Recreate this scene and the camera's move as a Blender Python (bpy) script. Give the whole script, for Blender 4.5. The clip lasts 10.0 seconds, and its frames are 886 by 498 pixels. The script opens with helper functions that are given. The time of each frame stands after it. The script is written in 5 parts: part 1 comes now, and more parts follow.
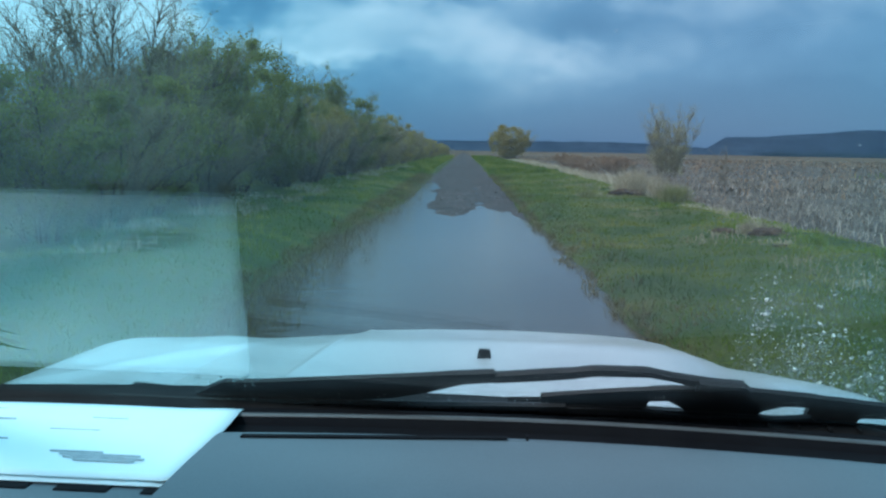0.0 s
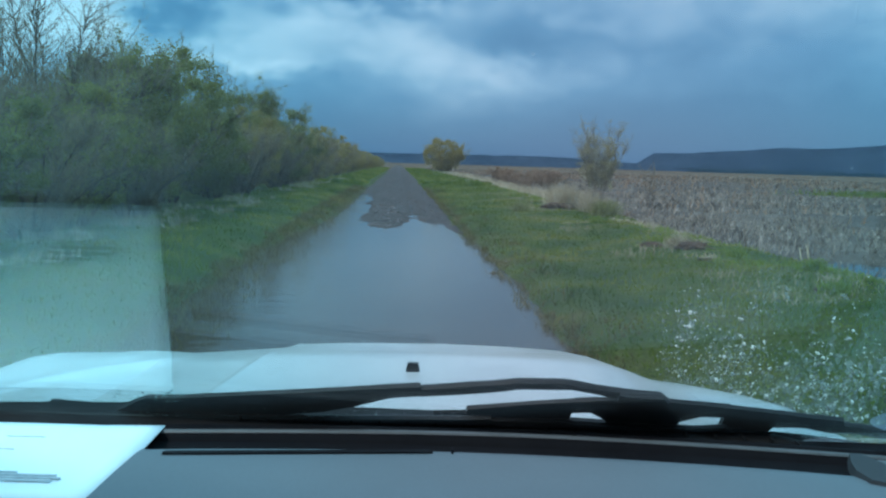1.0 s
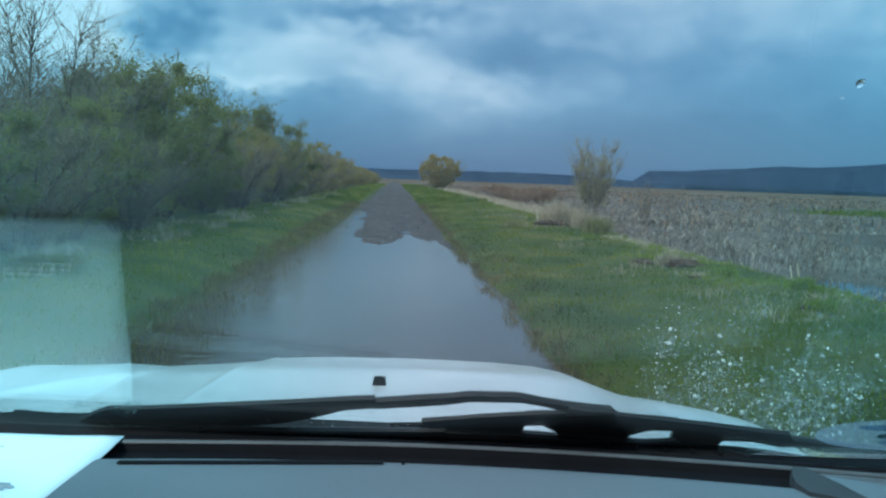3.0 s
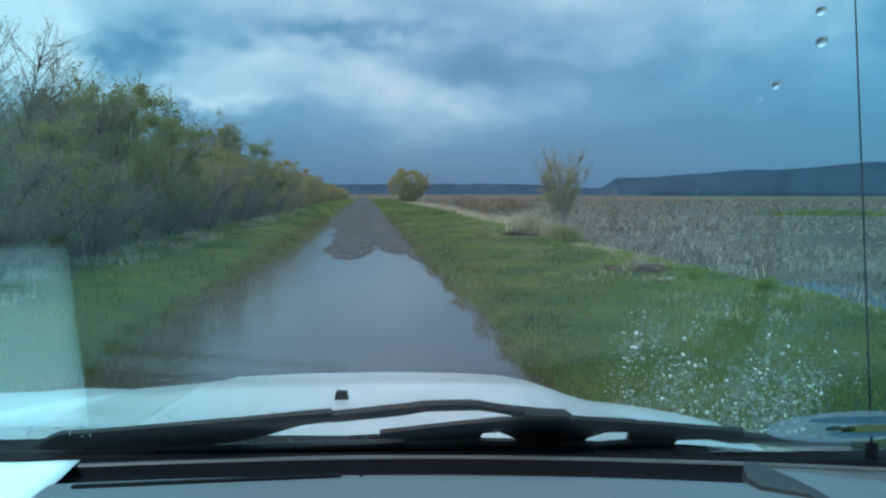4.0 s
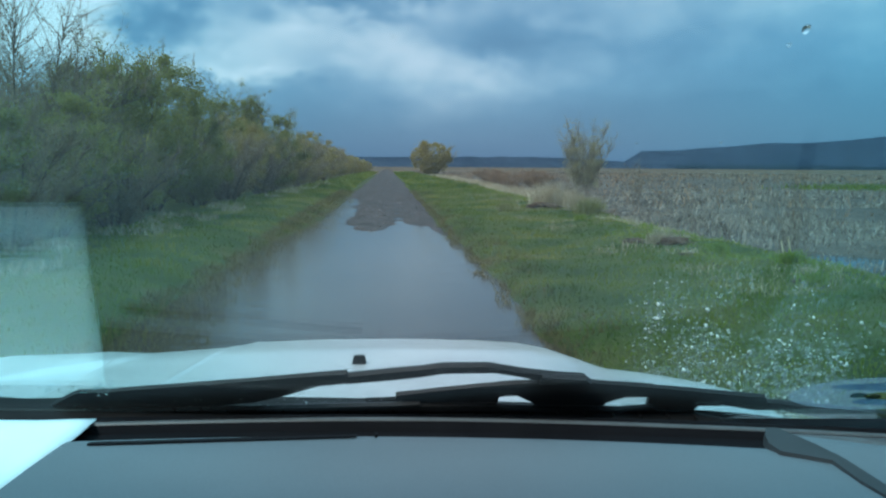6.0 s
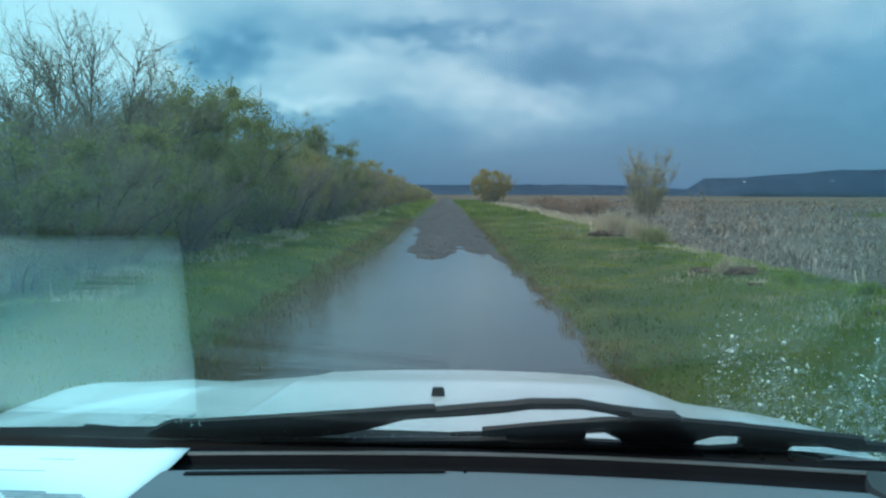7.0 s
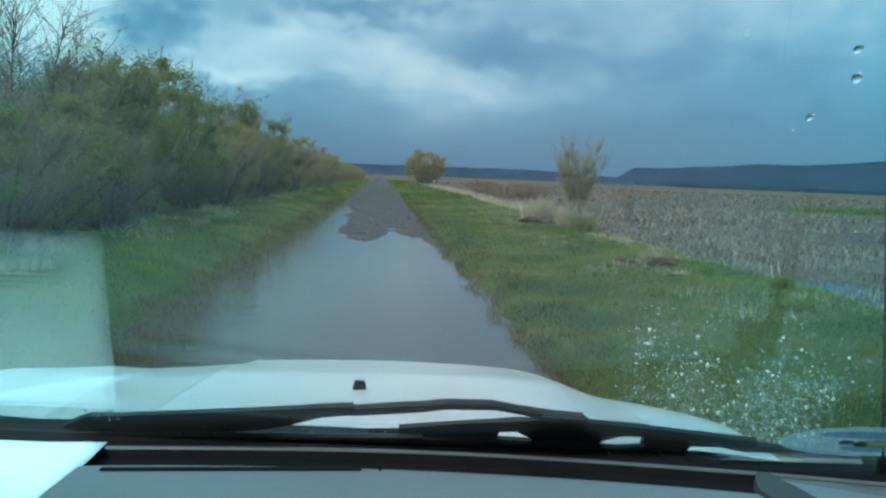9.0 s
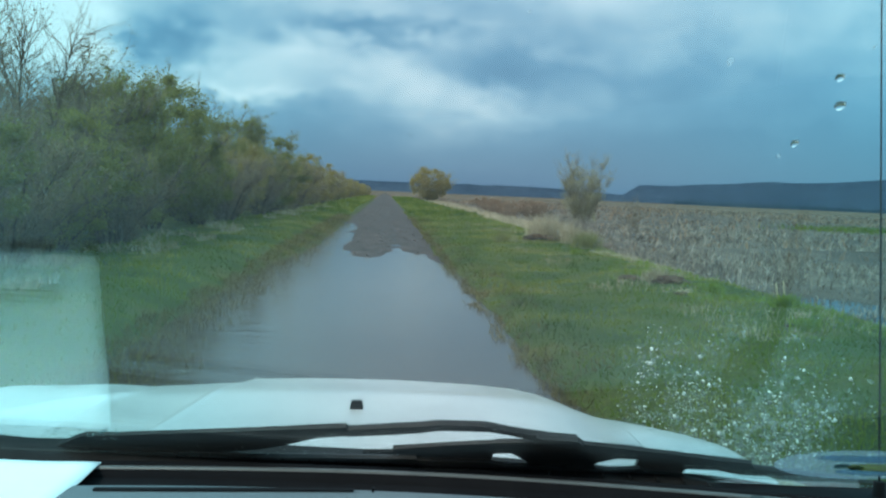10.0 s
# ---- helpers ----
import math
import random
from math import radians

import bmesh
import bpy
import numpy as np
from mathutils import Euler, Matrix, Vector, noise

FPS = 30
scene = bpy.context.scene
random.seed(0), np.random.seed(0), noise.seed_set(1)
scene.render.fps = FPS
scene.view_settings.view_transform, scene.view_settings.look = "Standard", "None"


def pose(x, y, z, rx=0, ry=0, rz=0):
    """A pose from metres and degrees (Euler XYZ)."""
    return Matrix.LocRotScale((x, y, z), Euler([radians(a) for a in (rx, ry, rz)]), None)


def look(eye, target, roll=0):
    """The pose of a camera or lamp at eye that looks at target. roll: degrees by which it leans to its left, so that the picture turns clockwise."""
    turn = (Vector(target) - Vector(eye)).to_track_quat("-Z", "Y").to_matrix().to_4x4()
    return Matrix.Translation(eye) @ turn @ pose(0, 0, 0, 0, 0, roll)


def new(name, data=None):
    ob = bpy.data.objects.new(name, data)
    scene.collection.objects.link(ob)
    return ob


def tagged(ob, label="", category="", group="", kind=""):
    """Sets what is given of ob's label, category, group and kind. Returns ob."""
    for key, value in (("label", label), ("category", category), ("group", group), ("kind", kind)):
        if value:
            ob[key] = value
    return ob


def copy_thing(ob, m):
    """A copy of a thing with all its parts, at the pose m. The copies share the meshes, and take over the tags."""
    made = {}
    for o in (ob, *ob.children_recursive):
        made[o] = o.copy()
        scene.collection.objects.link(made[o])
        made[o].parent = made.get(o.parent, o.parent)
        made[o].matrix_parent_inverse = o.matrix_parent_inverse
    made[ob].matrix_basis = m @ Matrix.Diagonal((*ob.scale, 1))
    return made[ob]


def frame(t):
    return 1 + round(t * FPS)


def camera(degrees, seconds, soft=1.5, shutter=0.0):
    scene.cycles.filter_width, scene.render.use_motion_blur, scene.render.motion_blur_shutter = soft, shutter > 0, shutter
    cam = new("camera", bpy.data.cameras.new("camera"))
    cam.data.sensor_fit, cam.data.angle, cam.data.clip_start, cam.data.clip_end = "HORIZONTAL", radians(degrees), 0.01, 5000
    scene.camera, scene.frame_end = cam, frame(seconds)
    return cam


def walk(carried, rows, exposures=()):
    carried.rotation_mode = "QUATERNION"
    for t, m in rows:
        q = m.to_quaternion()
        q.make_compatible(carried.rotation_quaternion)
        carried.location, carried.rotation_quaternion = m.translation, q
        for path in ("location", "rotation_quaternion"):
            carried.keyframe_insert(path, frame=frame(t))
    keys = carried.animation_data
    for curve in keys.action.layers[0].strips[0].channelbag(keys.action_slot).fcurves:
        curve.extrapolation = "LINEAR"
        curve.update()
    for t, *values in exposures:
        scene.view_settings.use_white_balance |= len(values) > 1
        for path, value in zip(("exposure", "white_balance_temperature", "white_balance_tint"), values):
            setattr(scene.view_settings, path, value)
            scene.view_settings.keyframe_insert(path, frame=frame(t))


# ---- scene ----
cam = camera(55.0, 10.0, soft=2.3)

# time, place, yaw, pitch, roll of the held camera inside the car
PATH = [
    (0.0, -0.091, 0.051, 1.499, 1.41, -6.65, -0.96),
    (0.5, -0.059, 0.052, 1.490, 0.70, -6.77, -0.77),
    (1.0, -0.079, 0.039, 1.504, -2.98, -5.71, -1.63),
    (1.5, -0.074, 0.043, 1.495, -2.67, -6.18, -0.23),
    (2.0, -0.020, 0.005, 1.523, -4.20, -5.60, -2.33),
    (2.2, -0.031, 0.006, 1.524, -3.33, -4.75, -2.96),
    (3.3, -0.006, -0.001, 1.505, -2.58, -4.51, -1.11),
    (3.5, -0.027, 0.004, 1.513, -1.88, -3.85, -0.76),
    (4.0, 0.023, -0.016, 1.506, -5.28, -3.69, -0.14),
    (4.5, 0.029, -0.010, 1.493, -4.25, -4.82, 0.46),
    (5.0, -0.016, 0.003, 1.536, -2.30, -2.75, -1.47),
    (5.5, 0.005, -0.022, 1.524, -4.35, -2.35, -0.87),
    (6.0, 0.034, 0.004, 1.484, -3.75, -5.52, -0.31),
    (6.2, 0.012, -0.008, 1.497, -1.00, -3.26, -1.24),
    (7.3, -0.026, 0.005, 1.494, 0.26, -4.32, -0.21),
    (7.5, -0.036, 0.006, 1.491, -0.64, -5.78, -0.66),
    (8.0, -0.025, -0.024, 1.511, -3.90, -4.09, -2.41),
    (8.5, -0.001, -0.029, 1.519, -4.04, -5.89, -2.87),
    (9.0, 0.000, -0.036, 1.539, -4.21, -4.86, -2.30),
    (9.5, 0.035, -0.056, 1.561, -2.97, -3.80, -1.71),
    (10.0, 0.018, -0.042, 1.548, -3.84, -3.75, -2.49),
]
walk(cam, [(t, pose(x, y, z, 90 + pitch, roll, yaw)) for t, x, y, z, yaw, pitch, roll in PATH],
     exposures=[(0.0, 0.05, 5350, -1), (4.5, 0.12, 5620, -2), (8.5, 0.15, 5800, -8), (10.0, 0.31, 6000, -8)])

# ------------------------------------------------------------------ node helpers


def nodes_of(tree):
    tree.nodes.clear()
    return tree.nodes, tree.links


def put(tree, kind):
    return tree.nodes.new(kind)


def ramp(tree, source, stops):
    r = tree.nodes.new("ShaderNodeValToRGB")
    while len(r.color_ramp.elements) < len(stops):
        r.color_ramp.elements.new(0.5)
    for e, (at, c) in zip(r.color_ramp.elements, stops):
        e.position, e.color = at, (*c, 1)
    tree.links.new(source, r.inputs[0])
    return r.outputs[0]


def maths(tree, op, a, b=None, c=None, clamp=False):
    n = tree.nodes.new("ShaderNodeMath")
    n.operation, n.use_clamp = op, clamp
    for i, v in enumerate((a, b, c)):
        if v is None:
            continue
        if isinstance(v, (int, float)):
            n.inputs[i].default_value = v
        else:
            tree.links.new(v, n.inputs[i])
    return n.outputs[0]


def mixed(tree, fac, a, b, blend="MIX"):
    n = tree.nodes.new("ShaderNodeMix")
    n.data_type, n.blend_type = "RGBA", blend
    for socket, v in ((n.inputs[0], fac), (n.inputs[6], a), (n.inputs[7], b)):
        if isinstance(v, (int, float)):
            socket.default_value = v
        elif isinstance(v, tuple):
            socket.default_value = (*v, 1)
        else:
            tree.links.new(v, socket)
    return n.outputs[2]


def noise_of(tree, vector, scale, detail=4.0, rough=0.55, distortion=0.0):
    n = put(tree, "ShaderNodeTexNoise")
    n.inputs["Scale"].default_value, n.inputs["Detail"].default_value = scale, detail
    n.inputs["Roughness"].default_value, n.inputs["Distortion"].default_value = rough, distortion
    if vector is not None:
        tree.links.new(vector, n.inputs["Vector"])
    return n.outputs[0]


# ------------------------------------------------------------------ sky and sun
SUN_HEIGHT, SUN_TURN = radians(46), radians(-135)
world = bpy.data.worlds.new("overcast_sky")
scene.world = world
world.use_nodes = True
wt = world.node_tree
nodes_of(wt)
where = put(wt, "ShaderNodeTexCoord").outputs["Generated"]
split = put(wt, "ShaderNodeSeparateXYZ")
wt.links.new(where, split.inputs[0])
up = maths(wt, "MAXIMUM", split.outputs[2], 0.0)
flat = maths(wt, "ADD", up, 0.09)
plane = put(wt, "ShaderNodeCombineXYZ")
wt.links.new(maths(wt, "DIVIDE", split.outputs[0], flat), plane.inputs[0])
wt.links.new(maths(wt, "DIVIDE", split.outputs[1], flat), plane.inputs[1])
shifted = put(wt, "ShaderNodeMapping")
shifted.inputs["Location"].default_value = (2.1, 0.7, 0.4)
shifted.inputs["Scale"].default_value = (5.0, 5.0, 9.0)
wt.links.new(where, shifted.inputs[0])
billow = noise_of(wt, shifted.outputs[0], 1.0, 9.0, 0.56, 0.0)
ragged = noise_of(wt, shifted.outputs[0], 2.2, 5.0, 0.6, 0.0)
ahead = maths(wt, "MAXIMUM", split.outputs[1], 0.05)
across = maths(wt, "ADD", maths(wt, "DIVIDE", split.outputs[0], ahead), maths(wt, "MULTIPLY_ADD", ragged, 0.22, -0.11))
above = maths(wt, "ADD", maths(wt, "DIVIDE", split.outputs[2], ahead), maths(wt, "MULTIPLY_ADD", ragged, 0.10, -0.05))
billow = maths(wt, "MULTIPLY_ADD", billow, 0.42, 0.300)
# the banks of cloud ahead: across, above, half widths, lightness
BANKS = [
    (-0.37, 0.160, 0.085, 0.050, 0.13), (-0.52, 0.17, 0.12, 0.09, 0.12), (-0.255, 0.162, 0.048, 0.030, -0.12), (-0.155, 0.142, 0.075, 0.026, 0.085), (-0.17, 0.112, 0.065, 0.009, 0.075),
    (-0.17, 0.086, 0.10, 0.014, -0.03), (-0.055, 0.190, 0.055, 0.014, -0.085), (-0.005, 0.172, 0.050, 0.010, -0.055), (-0.02, 0.126, 0.075, 0.026, 0.04), (0.055, 0.192, 0.045, 0.022, 0.03),
    (0.145, 0.147, 0.065, 0.016, -0.06), (0.115, 0.106, 0.090, 0.018, 0.055), (0.06, 0.074, 0.14, 0.016, 0.025), (0.44, 0.055, 0.20, 0.030, -0.06), (0.42, 0.20, 0.24, 0.10, 0.06),
]
for u0, v0, su, sv, gain in BANKS:
    du = maths(wt, "MULTIPLY_ADD", across, 1 / su, -u0 / su)
    dv = maths(wt, "MULTIPLY_ADD", above, 1 / sv, -v0 / sv)
    far_out = maths(wt, "ADD", maths(wt, "MULTIPLY", du, du), maths(wt, "MULTIPLY", dv, dv))
    billow = maths(wt, "MULTIPLY_ADD", maths(wt, "POWER", 2.718, maths(wt, "MULTIPLY", far_out, -1.0)), gain * 1.5, billow)
# cloud cover darkens towards the horizon and the marsh, and brightens overhead
height = put(wt, "ShaderNodeMapRange")
height.inputs[1].default_value, height.inputs[2].default_value = 0.02, 0.26
wt.links.new(up, height.inputs[0])
side = maths(wt, "MULTIPLY_ADD", split.outputs[0], -0.22, -0.002)
cover = maths(wt, "ADD", billow, side)
cover = maths(wt, "MULTIPLY_ADD", height.outputs[0], 0.145, maths(wt, "ADD", cover, -0.022))
cloud = ramp(wt, cover, [(0.40, (0.082, 0.200, 0.352)), (0.50, (0.135, 0.285, 0.452)), (0.565, (0.235, 0.400, 0.560)), (0.64, (0.413, 0.570, 0.700)), (0.76, (0.677, 0.798, 0.892))])
low = ramp(wt, up, [(0.0, (0.066, 0.160, 0.312)), (0.05, (0.064, 0.160, 0.310)), (0.2, (0.098, 0.232, 0.400))])
fade = put(wt, "ShaderNodeMapRange")
fade.inputs[1].default_value, fade.inputs[2].default_value = 0.02, 0.09
wt.links.new(up, fade.inputs[0])
seen = mixed(wt, fade.outputs[0], low, cloud)
zenith = put(wt, "ShaderNodeMapRange")
zenith.inputs[1].default_value, zenith.inputs[2].default_value = 0.20, 0.55
wt.links.new(up, zenith.inputs[0])
clouds = mixed(wt, zenith.outputs[0], seen, (0.92, 1.23, 1.46))
blue = put(wt, "ShaderNodeTexSky")
blue.sky_type, blue.sun_disc = "NISHITA", False
blue.sun_elevation, blue.sun_rotation = SUN_HEIGHT, SUN_TURN
sky_colour = mixed(wt, 0.015, clouds, blue.outputs[0])
back = put(wt, "ShaderNodeBackground")
back.inputs[1].default_value = 1.10
wt.links.new(sky_colour, back.inputs[0])
wt.links.new(back.outputs[0], put(wt, "ShaderNodeOutputWorld").inputs[0])

sun = new("sun", bpy.data.lights.new("sun", "SUN"))
sun.data.energy, sun.data.angle, sun.data.color = 2.1, radians(12), (1.0, 0.95, 0.86)
sun.matrix_world = look((60 * math.sin(SUN_TURN), 60 * math.cos(SUN_TURN), 70), (0, 0, 0))

# ------------------------------------------------------------------ materials


def surface(name, stops, scale=3.0, rough=0.6, bump=0.0, bump_scale=40.0, metal=0.0, fine=None, spec=0.5, sheet="Object", island=0.0, stretch=(1, 1, 1), coat=0.0, random_object=0.0, specks=None):
    m = bpy.data.materials.new(name)
    m.use_nodes = True
    t = m.node_tree
    nodes_of(t)
    co = put(t, "ShaderNodeTexCoord").outputs[sheet]
    if stretch != (1, 1, 1):
        mp = put(t, "ShaderNodeMapping")
        mp.inputs["Scale"].default_value = stretch
        t.links.new(co, mp.inputs[0])
        co = mp.outputs[0]
    base = noise_of(t, co, scale, 5.0)
    if island:
        spread = put(t, "ShaderNodeNewGeometry").outputs["Random Per Island"]
        base = maths(t, "ADD", maths(t, "MULTIPLY", base, 1 - island), maths(t, "MULTIPLY", spread, island))
    if random_object:
        spread = put(t, "ShaderNodeObjectInfo").outputs["Random"]
        base = maths(t, "ADD", maths(t, "MULTIPLY", base, 1 - random_object), maths(t, "MULTIPLY", spread, random_object))
    colour = ramp(t, base, stops)
    if fine:
        grain = noise_of(t, co, fine[0], 3.0)
        dim = ramp(t, grain, [(0.3, (1 - fine[1],) * 3), (0.7, (1.0, 1.0, 1.0))])
        colour = mixed(t, 1.0, colour, dim, "MULTIPLY")
    if specks:
        size, start, dark = specks
        dots = noise_of(t, co, size, 2.0, 0.5)
        spot = ramp(t, dots, [(start, (1.0, 1.0, 1.0)), (start + 0.03, dark)])
        colour = mixed(t, 1.0, colour, spot, "MULTIPLY")
    b = put(t, "ShaderNodeBsdfPrincipled")
    t.links.new(colour, b.inputs["Base Color"])
    b.inputs["Roughness"].default_value, b.inputs["Metallic"].default_value = rough, metal
    b.inputs["Specular IOR Level"].default_value = spec
    b.inputs["Coat Weight"].default_value = coat
    b.inputs["Coat Roughness"].default_value = 0.08
    if bump:
        bp = put(t, "ShaderNodeBump")
        bp.inputs["Strength"].default_value, bp.inputs["Distance"].default_value = bump, 0.5 / bump_scale
        t.links.new(noise_of(t, co, bump_scale, 4.0), bp.inputs["Height"])
        t.links.new(bp.outputs[0], b.inputs["Normal"])
    t.links.new(b.outputs[0], put(t, "ShaderNodeOutputMaterial").inputs[0])
    return m


def leafy(name, stops, translucent=0.35, rough=0.6, single=0.36, contrast=1.9):
    m = bpy.data.materials.new(name)
    m.use_nodes = True
    t = m.node_tree
    nodes_of(t)
    spread = put(t, "ShaderNodeNewGeometry").outputs["Random Per Island"]
    co = put(t, "ShaderNodeTexCoord").outputs["Object"]
    patch = maths(t, "ADD", maths(t, "MULTIPLY", noise_of(t, co, 0.9, 2.0), 0.5), maths(t, "MULTIPLY", noise_of(t, co, 0.22, 3.0), 0.5))
    patch = maths(t, "MULTIPLY_ADD", patch, contrast, 0.5 - contrast * 0.5)
    each = put(t, "ShaderNodeObjectInfo").outputs["Random"]
    fac = maths(t, "ADD", maths(t, "MULTIPLY", spread, single), maths(t, "MULTIPLY", patch, 0.86 - single))
    fac = maths(t, "MULTIPLY_ADD", each, 0.14, fac)
    colour = ramp(t, fac, stops)
    b = put(t, "ShaderNodeBsdfPrincipled")
    t.links.new(colour, b.inputs["Base Color"])
    b.inputs["Roughness"].default_value, b.inputs["Specular IOR Level"].default_value = rough, 0.25
    tr = put(t, "ShaderNodeBsdfTranslucent")
    t.links.new(colour, tr.inputs[0])
    mx = put(t, "ShaderNodeMixShader")
    mx.inputs[0].default_value = translucent
    t.links.new(b.outputs[0], mx.inputs[1])
    t.links.new(tr.outputs[0], mx.inputs[2])
    t.links.new(mx.outputs[0], put(t, "ShaderNodeOutputMaterial").inputs[0])
    return m


def pane_glass(name, tint, ior=1.5, rough=0.0, gain=1.0, sides=None, dust=0.0):
    m = bpy.data.materials.new(name)
    m.use_nodes = True
    t = m.node_tree
    nodes_of(t)
    clear, gloss = put(t, "ShaderNodeBsdfTransparent"), put(t, "ShaderNodeBsdfGlossy")
    clear.inputs[0].default_value = (*tint, 1)
    if sides:
        # the lens's blue-green cast at the sides is put into the pane's tint
        where = put(t, "ShaderNodeSeparateXYZ")
        t.links.new(put(t, "ShaderNodeTexCoord").outputs["Object"], where.inputs[0])
        out = maths(t, "MULTIPLY_ADD", where.outputs[0], 1 / 0.36, -0.17 / 0.36)
        bell = maths(t, "POWER", 2.718, maths(t, "MULTIPLY", maths(t, "MULTIPLY", out, out), -1.0))
        t.links.new(mixed(t, bell, sides, tint), clear.inputs[0])
    gloss.inputs["Roughness"].default_value = rough
    facing = put(t, "ShaderNodeLayerWeight")
    facing.inputs[0].default_value = 0.5
    head_on = ((ior - 1) / (ior + 1)) ** 2
    shine = maths(t, "MULTIPLY_ADD", maths(t, "POWER", facing.outputs["Facing"], 5.0), 1 - head_on, head_on)
    mx = put(t, "ShaderNodeMixShader")
    t.links.new(maths(t, "MULTIPLY", shine, gain, clamp=True), mx.inputs[0])
    t.links.new(clear.outputs[0], mx.inputs[1])
    t.links.new(gloss.outputs[0], mx.inputs[2])
    seen_through = mx.outputs[0]
    if dust:
        # a thin smeared dust film that scatters daylight, added as haze lifting the darks
        film_of, over = put(t, "ShaderNodeBsdfTranslucent"), put(t, "ShaderNodeMixShader")
        film_of.inputs[0].default_value = (0.72, 0.82, 0.85, 1)
        smear = noise_of(t, put(t, "ShaderNodeTexCoord").outputs["Object"], 5.0, 3.0)
        t.links.new(maths(t, "MULTIPLY_ADD", smear, dust, dust * 0.5), over.inputs[0])
        t.links.new(seen_through, over.inputs[1])
        t.links.new(film_of.outputs[0], over.inputs[2])
        seen_through = over.outputs[0]
    t.links.new(seen_through, put(t, "ShaderNodeOutputMaterial").inputs[0])
    return m


def water_surface(name, colour, deep, ripple, ripple_scale, ior=1.33):
    m = bpy.data.materials.new(name)
    m.use_nodes = True
    t = m.node_tree
    nodes_of(t)
    co = put(t, "ShaderNodeTexCoord").outputs["Object"]
    long = put(t, "ShaderNodeMapping")
    long.inputs["Scale"].default_value = (0.6, 1.8, 1.0)
    t.links.new(co, long.inputs[0])
    murk = ramp(t, noise_of(t, co, 0.5, 3.0), [(0.3, colour), (0.7, deep)])
    b = put(t, "ShaderNodeBsdfPrincipled")
    t.links.new(murk, b.inputs["Base Color"])
    b.inputs["Roughness"].default_value, b.inputs["IOR"].default_value = 0.10, ior
    clear = put(t, "ShaderNodeBsdfTransparent")
    clear.inputs[0].default_value = (0.62, 0.56, 0.46, 1)
    bp = put(t, "ShaderNodeBump")
    bp.inputs["Strength"].default_value, bp.inputs["Distance"].default_value = ripple, 0.02
    t.links.new(noise_of(t, long.outputs[0], ripple_scale, 4.0, 0.55, 0.4), bp.inputs["Height"])
    t.links.new(bp.outputs[0], b.inputs["Normal"])
    mx = put(t, "ShaderNodeMixShader")
    mx.inputs[0].default_value = 0.12
    t.links.new(b.outputs[0], mx.inputs[1])
    t.links.new(clear.outputs[0], mx.inputs[2])
    t.links.new(mx.outputs[0], put(t, "ShaderNodeOutputMaterial").inputs[0])
    return m


M_GRASSY = surface("grassy_soil", [(0.3, (0.036, 0.056, 0.011)), (0.5, (0.066, 0.086, 0.016)), (0.72, (0.125, 0.112, 0.036))], 0.7, 0.95, 0.6, 14, fine=(30, 0.5), spec=0.1)
M_MARSH = surface("marsh_mud", [(0.3, (0.049, 0.040, 0.031)), (0.5, (0.105, 0.084, 0.063)), (0.75, (0.188, 0.153, 0.111))], 0.12, 0.9, 0.8, 3, fine=(1.6, 0.55), spec=0.2)
M_FARLAND = surface("far_marsh", [(0.35, (0.110, 0.088, 0.066)), (0.52, (0.168, 0.132, 0.098)), (0.62, (0.140, 0.120, 0.080)), (0.75, (0.195, 0.158, 0.120))], 0.02, 1.0, 0.5, 1, fine=(0.4, 0.5), spec=0.0)
M_GRAVEL = surface("wet_gravel", [(0.3, (0.034, 0.028, 0.026)), (0.5, (0.062, 0.050, 0.046)), (0.7, (0.105, 0.080, 0.069))], 1.1, 0.85, 0.9, 45, fine=(60, 0.6), spec=0.18)
M_STONE = surface("road_stone", [(0.2, (0.05, 0.045, 0.042)), (0.5, (0.085, 0.075, 0.068)), (0.85, (0.17, 0.15, 0.135))], 2.0, 0.75, 0.3, 30, island=0.7)
M_WATER = water_surface("muddy_water", (0.058, 0.043, 0.036), (0.080, 0.059, 0.049), 0.30, 3.2)
M_MARSHWATER = water_surface("marsh_water", (0.03, 0.035, 0.032), (0.05, 0.05, 0.04), 0.05, 2.0)
M_GRASS = leafy("grass_blades", [(0.12, (0.052, 0.086, 0.009)), (0.36, (0.090, 0.136, 0.011)), (0.60, (0.172, 0.196, 0.018)), (0.84, (0.310, 0.285, 0.080))], 0.72, single=0.08, contrast=3.2)
M_TUFT = leafy("rank_grass", [(0.15, (0.110, 0.160, 0.012)), (0.5, (0.190, 0.245, 0.022)), (0.85, (0.310, 0.310, 0.060))], 0.5)
M_BRUSH = leafy("red_brown_twigs", [(0.15, (0.17, 0.105, 0.066)), (0.45, (0.27, 0.175, 0.108)), (0.75, (0.36, 0.25, 0.155)), (0.95, (0.42, 0.31, 0.19))])
M_SEDGE = leafy("drowned_grass", [(0.15, (0.060, 0.052, 0.016)), (0.45, (0.115, 0.098, 0.028)), (0.75, (0.18, 0.145, 0.052)), (0.95, (0.27, 0.21, 0.10))], 0.4, single=0.3)
M_STRAW = leafy("dry_straw", [(0.2, (0.24, 0.20, 0.12)), (0.6, (0.40, 0.34, 0.22)), (0.9, (0.55, 0.49, 0.35))], 0.25)
M_REED = leafy("dead_reeds", [(0.2, (0.060, 0.048, 0.036)), (0.5, (0.170, 0.138, 0.104)), (0.72, (0.340, 0.290, 0.232)), (0.95, (0.600, 0.540, 0.460))], 0.25, single=0.50, contrast=2.6)
